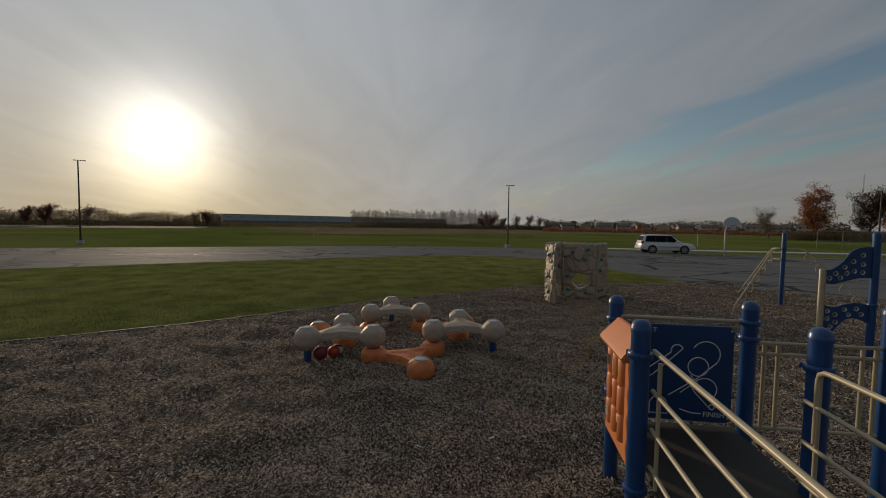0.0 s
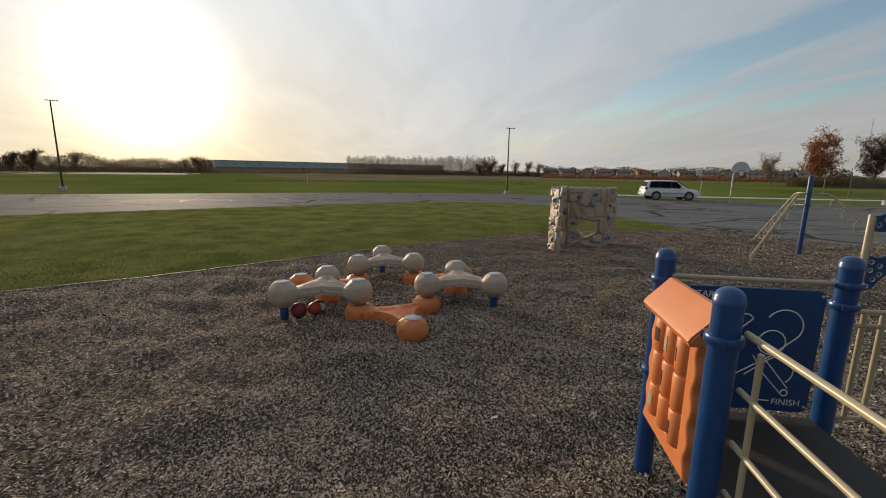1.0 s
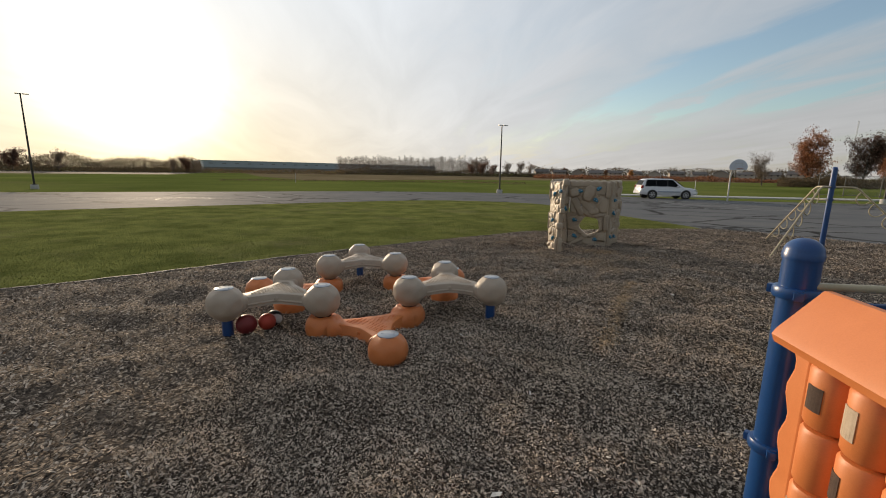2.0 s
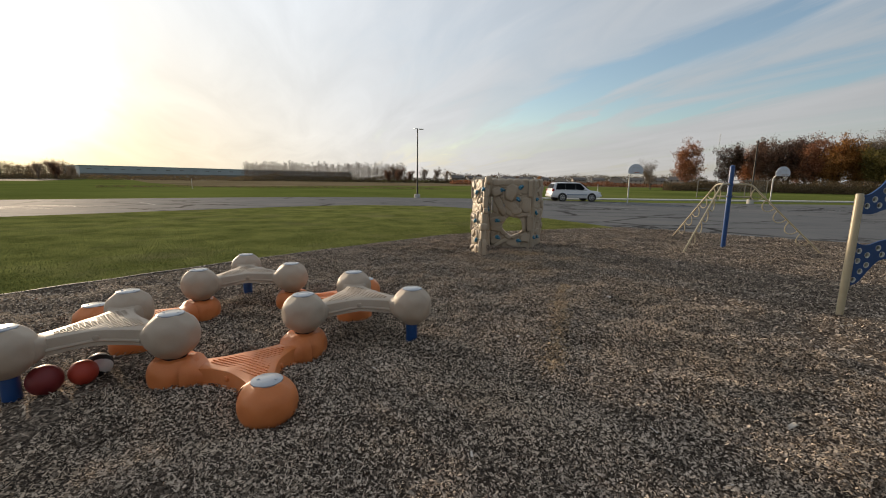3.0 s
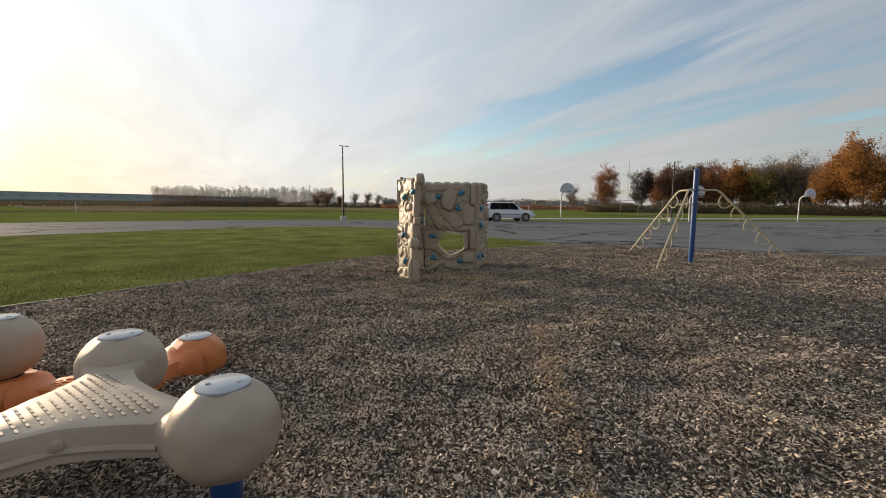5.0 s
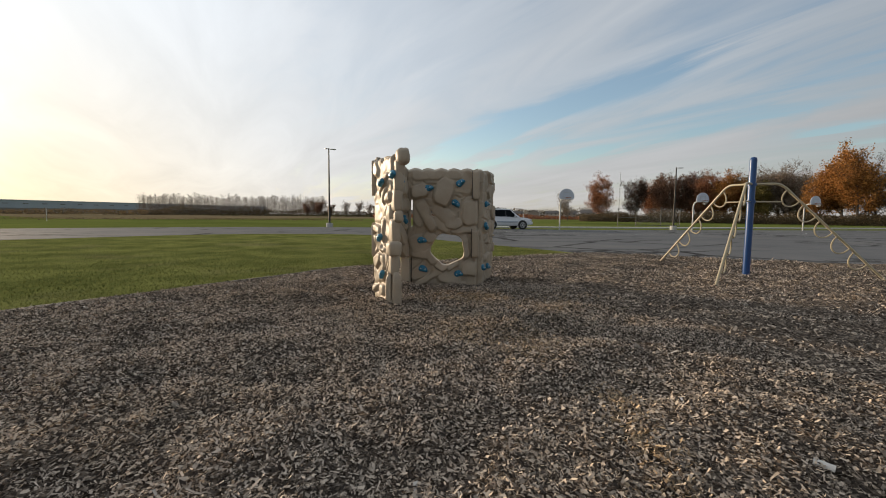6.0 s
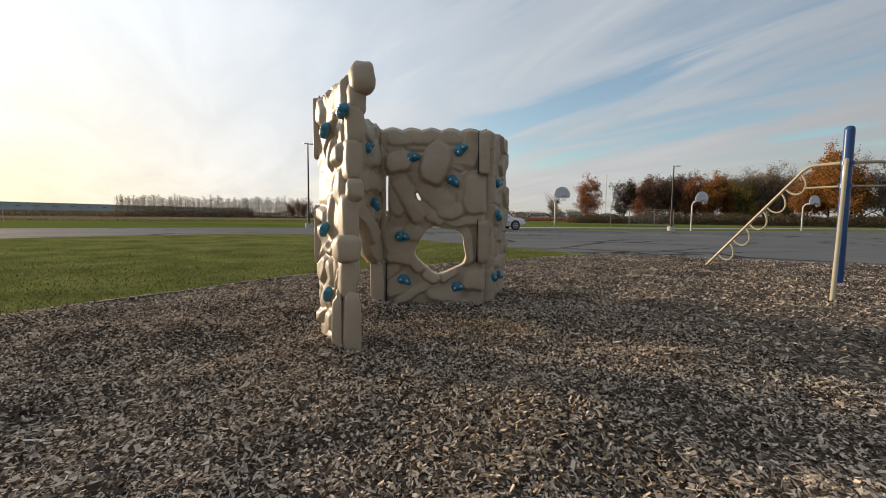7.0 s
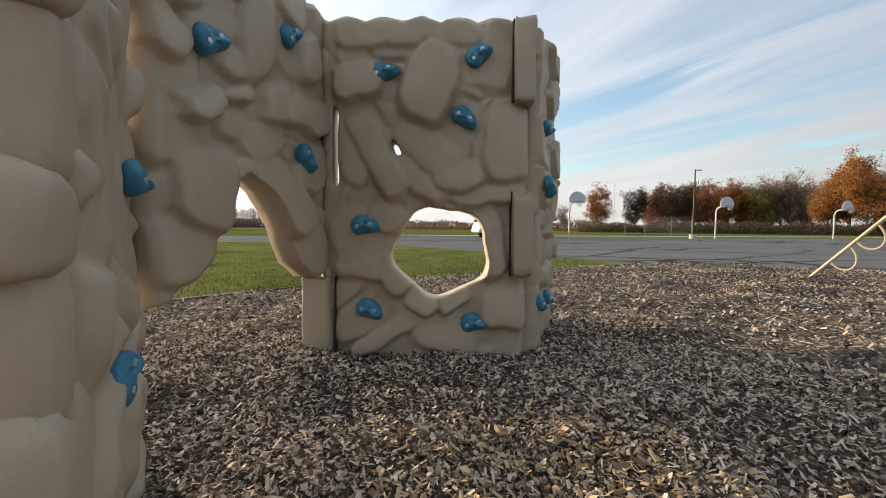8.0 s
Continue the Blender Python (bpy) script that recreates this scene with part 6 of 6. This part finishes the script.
scrub("hedgerow", 33, 78, 112, 132, 3.3, 150000, 0.17, "scrub", "dark brown undergrowth below the trees", EYE1, 2)
scrub("hedgerow", 5, 33, 200, 214, 2.5, 10000, 0.42, "redscrub", "russet hedge before the far houses", EYE0, 3)
scrub("hedgerow", -21, 6, 262, 280, 4.6, 14000, 0.5, "scrub", "dark scrub at the foot of the poplars", EYE0, 4)
scrub("hedgerow", -64, -20, 240, 262, 3.4, 12000, 0.5, "scrub", "low dark weeds along the far field", EYE0, 5)
scrub("weeds", -34, 4, 84, 92, 0.35, 2500, 0.14, "scrub", "strip of rough weeds in the field", (0, 0), 6)
scrub("treeline", 5, 36, 430, 450, 10.5, 15000, 1.0, "scrub", "far wooded skyline behind the houses", EYE0, 7)
scrub("treeline", -75, -36.6, 270, 300, 10.0, 80000, 0.42, "scrub", "low wooded skyline under the evening sun", EYE0, 8)

# ---- far buildings ----
M_SIDING = surface("pale_siding", (0.28, 0.245, 0.205), (0.44, 0.395, 0.34), 0.2, 3, 0.7, per_object=0.5)
M_ROOF = surface("brown_shingle", (0.10, 0.088, 0.078), (0.17, 0.15, 0.135), 0.3, 4, 0.9, per_object=0.3)
M_WINDOW = surface("house_window", (0.03, 0.035, 0.04), (0.06, 0.065, 0.07), 2, 10, 0.1)
M_METALWALL = surface("pale_metal_cladding", (0.36, 0.40, 0.45), (0.46, 0.50, 0.55), 0.05, 1.5, 0.5, stretch=(1, 1, 0.2))
M_METALDARK = surface("dark_metal_base", (0.16, 0.155, 0.15), (0.22, 0.215, 0.205), 0.05, 1.5, 0.6)


def house(w, dpt, wall_h, roof_h):
    h = thing("house", 0, 0, 0, "two-storey pale sided house with a brown gable roof", "house", "row of far houses")
    bm = bmesh.new()
    box(bm, -w / 2, w / 2, -dpt / 2, dpt / 2, -0.1, wall_h)
    for s in (-1, 1):
        a = [bm.verts.new((s * w / 2, -dpt / 2, wall_h)), bm.verts.new((s * w / 2, dpt / 2, wall_h)), bm.verts.new((s * w / 2, 0, wall_h + roof_h - 0.1))]
        bm.faces.new(a)
    part("wall", bm, M_SIDING, h, smooth=False)
    bm = bmesh.new()
    e = 0.4
    for s in (-1, 1):
        top = [Vector((-w / 2 - e, 0, wall_h + roof_h)), Vector((w / 2 + e, 0, wall_h + roof_h)), Vector((w / 2 + e, s * (dpt / 2 + e), wall_h - 0.25)), Vector((-w / 2 - e, s * (dpt / 2 + e), wall_h - 0.25))]
        up = [bm.verts.new(p + Vector((0, 0, 0.2))) for p in top]
        lo = [bm.verts.new(p) for p in top]
        bm.faces.new(up)
        bm.faces.new(lo[::-1])
        for k in range(4):
            bm.faces.new((up[k], lo[k], lo[(k + 1) % 4], up[(k + 1) % 4]))
    bmesh.ops.recalc_face_normals(bm, faces=bm.faces[:])
    part("roof", bm, M_ROOF, h, smooth=False)
    for z in (1.2, 4.0):
        for x in (-0.33, 0.0, 0.33):
            bm = bmesh.new()
            box(bm, x * w - 0.6, x * w + 0.6, -dpt / 2 - 0.06, -dpt / 2 + 0.1, z, z + 1.3)
            part("window", bm, M_WINDOW, h, smooth=False)
    return h


base_house = house(12.5, 9.0, 5.2, 2.2)
for k in range(13):
    az = 6.0 + 27.0 * k / 12
    x, y = polar(az, 285 + 10 * math.sin(k * 1.9))
    m = pose(x, y, -0.05, 0, 0, -az * 0.8 + tree_rng.choice((0, 0, 90)) + tree_rng.uniform(-14, 14)) @ Matrix.Scale(tree_rng.uniform(0.60, 0.74), 4)
    if k == 0:
        base_house.matrix_basis = m
    else:
        o = copy_thing(base_house, pose(0, 0, 0))
        o.matrix_basis = m


def warehouse():
    a, b = Vector((*polar(-36.3, 560), 0)), Vector((*polar(-8.0, 700), 0))
    d = b - a
    t = thing("warehouse", a.x, a.y, 0, "long low pale blue-grey metal warehouse on the horizon", "warehouse", "", math.degrees(math.atan2(d.y, d.x)))
    n = d.length
    bm = bmesh.new()
    box(bm, 0, n, 0, 90, -0.1, 11.5)
    part("wall", bm, M_METALWALL, t, smooth=False)
    bm = bmesh.new()
    box(bm, -0.5, n + 0.5, -0.5, 90.5, 11.5, 12.1)
    part("roof", bm, M_BOARD, t, "pale roof edge", smooth=False)
    bm = bmesh.new()
    box(bm, -0.2, n + 0.2, -0.25, 0, -0.1, 4.4)
    part("base_band", bm, M_METALDARK, t, smooth=False)
    for k in range(24):
        bm = bmesh.new()
        box(bm, (k + 0.4) * n / 24, (k + 0.4) * n / 24 + 4.0, -0.30, 0.1, 8.2, 9.0)
        part("window", bm, M_METALDARK, t, smooth=False)


warehouse()


def mast():
    x, y = polar(36.7, 420)
    t = thing("radio_mast", x, y, 0, "thin distant radio mast above the trees", "mast")
    bm = bmesh.new()
    for k in range(3):
        a = 2 * math.pi * k / 3
        tube(bm, [(0.45 * math.cos(a), 0.45 * math.sin(a), 0), (0.35 * math.cos(a), 0.35 * math.sin(a), 42)], 0.06, 5)
    for k in range(28):
        for j in range(3):
            a, b = 2 * math.pi * j / 3, 2 * math.pi * (j + 1) / 3
            tube(bm, [(0.42 * math.cos(a), 0.42 * math.sin(a), k * 1.5), (0.42 * math.cos(b), 0.42 * math.sin(b), k * 1.5 + 1.5)], 0.03, 4)
    part("lattice", bm, M_GALV, t)


mast()


M_FENCE = surface("dull_fence_steel", (0.13, 0.125, 0.115), (0.24, 0.23, 0.21), 3, 60, 0.6, metal=0.3, bump=0.1)


def field_fence():
    p0, p1 = Vector((*polar(38.6, 58, EYE1), 0)), Vector((*polar(45.8, 60, EYE1), 0))
    d = p1 - p0
    t = thing("backstop_fence", p0.x, p0.y, -0.05, "grey chain-link fence panels on steel posts in the grass", "fence", "", math.degrees(math.atan2(d.y, d.x)))
    n = d.length
    xs = [0, n * 0.30, n * 0.70, n]
    for x in xs:
        bm = bmesh.new()
        tube(bm, [(x, 0, -0.1), (x, 0, 2.42)], 0.045, 8)
        part("post", bm, M_FENCE, t)
    for z, x0, x1 in ((2.30, 0, n), (1.15, 0, xs[1]), (0.12, 0, n)):
        bm = bmesh.new()
        tube(bm, [(x0, 0, z), (x1, 0, z)], 0.028, 6)
        part("rail", bm, M_FENCE, t)
    for x0, x1 in zip(xs[1:], xs[2:]):
        bm = bmesh.new()
        w = x1 - x0
        k = 0
        step = 0.16
        while k * step < w + 2.2:
            for s in (0, 1):
                a, b = k * step - 2.2, k * step
                za, zb = 0.12, 2.3
                if a < 0:
                    za, a = 0.12 + (0 - a), 0
                if b > w:
                    zb, b = 2.3 - (b - w), w
                if zb > za:
                    q = [(x0 + (a if s == 0 else w - a), 0.01 * s, za), (x0 + (b if s == 0 else w - b), 0.01 * s, zb)]
                    tube(bm, q, 0.006, 3)
            k += 1
        part("chain_link", bm, M_FENCE, t, "wire mesh")


field_fence()
for az, d in ((-26.5, 76), (24.0, 66)):
    x, y = polar(az, d)
    p = thing("marker_post", x, y, -0.05, "thin pale marker post in the mown field", "post", "marker posts in the field")
    bm = bmesh.new()
    lathe(bm, [(0.04, -0.1), (0.04, 1.5), (0.03, 1.55), (0, 1.56)], 8)
    part("stake", bm, M_GALV, p)

# ---- edging, grass and wood chips ----
bm = bmesh.new()
line = [Vector((x, y, -0.04)) for x, y in mulch_line if x < 1.5]
prev = None
for i, p in enumerate(line):
    d = (line[min(i + 1, len(line) - 1)] - line[max(i - 1, 0)]).normalized()
    n = Vector((-d.y, d.x, 0)) * 0.022
    cur = [bm.verts.new(p + s * n + Vector((0, 0, z + 0.006 * math.sin(i * 1.7)))) for s, z in ((-1, -0.05), (-1, 0.018), (1, 0.018), (1, -0.05))]
    if prev:
        for k in range(3):
            bm.faces.new((prev[k], prev[k + 1], cur[k + 1], cur[k]))
    prev = cur
bmesh.ops.recalc_face_normals(bm, faces=bm.faces[:])
edging = mesh_object("edging_strip", bm, M_EDGE)
tagged(edging, "low pale edging strip between lawn and chips", "edging", kind="structure")


def quads_object(name, v, faces_per, index, material, label, category):
    n = len(v)
    me = bpy.data.meshes.new(name)
    per = v.shape[1]
    me.vertices.add(n * per)
    me.vertices.foreach_set("co", v.astype(np.float32).ravel())
    idx = np.array(index, dtype=np.int32)
    corner = idx.shape[1]
    loops = (np.arange(n, dtype=np.int32)[:, None, None] * per + idx[None]).reshape(-1)
    me.loops.add(len(loops))
    me.loops.foreach_set("vertex_index", loops)
    me.polygons.add(n * len(idx))
    me.polygons.foreach_set("loop_start", np.arange(0, len(loops), corner, dtype=np.int32))
    me.update(calc_edges=True)
    me.materials.append(material)
    return tagged(new(name, me), label, category, kind="stuff")


nrng = np.random.default_rng(12)


def scatter_chips(x0, x1, y0, y1, count, scale, keep_out=None):
    x, y = nrng.uniform(x0, x1, count), nrng.uniform(y0, y1, count)
    ok = inside(x, y, MULCH_POLY)
    if keep_out:
        ok &= ~((x > keep_out[0]) & (x < keep_out[1]) & (y > keep_out[2]) & (y < keep_out[3]))
    x, y = x[ok], y[ok]
    n = len(x)
    l, w, t = (nrng.gamma(3.0, 0.0030, n) + 0.0045) * scale, (0.0022 + nrng.gamma(2.0, 0.0019, n)) * scale, nrng.uniform(0.0012, 0.0028, n) * scale
    a, tilt, roll = nrng.uniform(0, 2 * np.pi, n), nrng.normal(0, 0.40, n), nrng.normal(0, 0.52, n)
    d = np.stack((np.cos(a) * np.cos(tilt), np.sin(a) * np.cos(tilt), np.sin(tilt)), 1)
    s = np.stack((-np.sin(a) * np.cos(roll), np.cos(a) * np.cos(roll), np.sin(roll)), 1)
    u = np.cross(d, s)
    c = np.stack((x, y, nrng.uniform(0.001, 0.026, n) + np.abs(np.sin(tilt)) * l * 0.6 + relief(x, y)), 1)
    taper = nrng.uniform(0.45, 1.0, n)[:, None]
    v = np.stack([c + d * l[:, None] * e + s * w[:, None] * (f if e < 0 else f * taper) + u * t[:, None] * g for e in (-1, 1) for f in (-1, 1) for g in (-1, 1)], 1)
    return v


TRACK = [(1.29, 6.83), (1.6, 7.59), (1.98, 8.56), (2.16, 9.18), (2.69, 10.34)]
CHIP_FACES = [(0, 4, 5, 1), (2, 3, 7, 6), (1, 5, 7, 3)]
near_chips = scatter_chips(-2.6, 4.4, 2.2, 15.2, 640000, 0.73)
quads_object("wood_chips", near_chips, 1, CHIP_FACES[2:], M_CHIP, "loose weathered grey-brown wood chips", "wood chips")
far_chips = scatter_chips(-9.5, 12.5, 0.0, 19.3, 330000, 1.05, (-2.6, 4.4, 2.2, 15.2))
quads_object("wood_chips", far_chips, 1, CHIP_FACES[2:], M_CHIP, "loose weathered grey-brown wood chips", "wood chips")

# fresher chips dragged up along a track and in small drifts
M_FRESH = surface("fresh_wood_chips", (0.20, 0.145, 0.090), (0.56, 0.42, 0.27), 2.0, 40, 0.85, bump=0.2, depth=0.003, per_island=0.6, spec=0.15)


def fresh(points, width, count):
    pts = np.array(points)
    k = nrng.uniform(0, len(pts) - 1, count)
    i = np.minimum(k.astype(int), len(pts) - 2)
    c = pts[i] + (pts[i + 1] - pts[i]) * (k - i)[:, None] + nrng.normal(0, width, (count, 2))
    v = scatter_chips(0.0, 1.0, 8.0, 9.0, count, 0.82)
    mid = v.mean(axis=1)
    shift = np.zeros((len(v), 1, 3))
    shift[:, 0, :2] = c[:len(v)] - mid[:, :2]
    shift[:, 0, 2] = 0.006 + relief(c[:len(v), 0], c[:len(v), 1]) - relief(mid[:, 0], mid[:, 1])
    return v + shift


drifts = np.concatenate((fresh(TRACK, 0.07, 2600), fresh([(2.45, 13.45), (2.8, 13.55), (3.15, 13.35)], 0.17, 1500), fresh([(2.0, 11.9), (2.5, 11.7), (2.5, 11.0)], 0.22, 900), fresh([(3.2, 12.2), (4.2, 13.6)], 0.3, 900)))
quads_object("fresh_chips", drifts, 2, CHIP_FACES[1:], M_FRESH, "fresher yellow-brown wood chips in drifts", "wood chips")
M_LITTER = surface("pale_leaf_litter", (0.30, 0.25, 0.19), (0.70, 0.66, 0.60), 6, 60, 0.8, bump=0, per_island=0.8)
litter = scatter_chips(-3.5, 6.0, 3.0, 16.0, 260, 1.7)
quads_object("leaf_litter", litter, 2, CHIP_FACES[1:], M_LITTER, "scattered pale bits of leaf and bark", "litter")

LAWN_POLY = island_line[:-1] + mulch_line[::-1] + [(-40, 0)]
gx, gy = nrng.uniform(-22, 7.5, 800000), nrng.uniform(3, 33, 800000)
border = np.array(mulch_line)
far = np.min(np.hypot(gx[:, None] - border[None, ::5, 0], gy[:, None] - border[None, ::5, 1]), axis=1)
ok = inside(gx, gy, LAWN_POLY) & (nrng.uniform(0, 1, len(gx)) < np.exp(-far / 3.5))
gx, gy = gx[ok], gy[ok]
n = len(gx)
a, lean = nrng.uniform(0, 2 * np.pi, n), nrng.uniform(-0.7, 0.7, (n, 2))
h, w = nrng.uniform(0.015, 0.040, n), nrng.uniform(0.003, 0.006, n)
base = np.stack((gx, gy, np.full(n, -0.036)), 1)
side = np.stack((np.cos(a), np.sin(a), np.zeros(n)), 1) * w[:, None]
tip = base + np.stack((lean[:, 0] * h, lean[:, 1] * h, h), 1)
quads_object("grass", np.stack((base - side, base + side, tip), 1), 1, [(0, 1, 2)], M_BLADE, "short green lawn grass with dry blades", "grass")
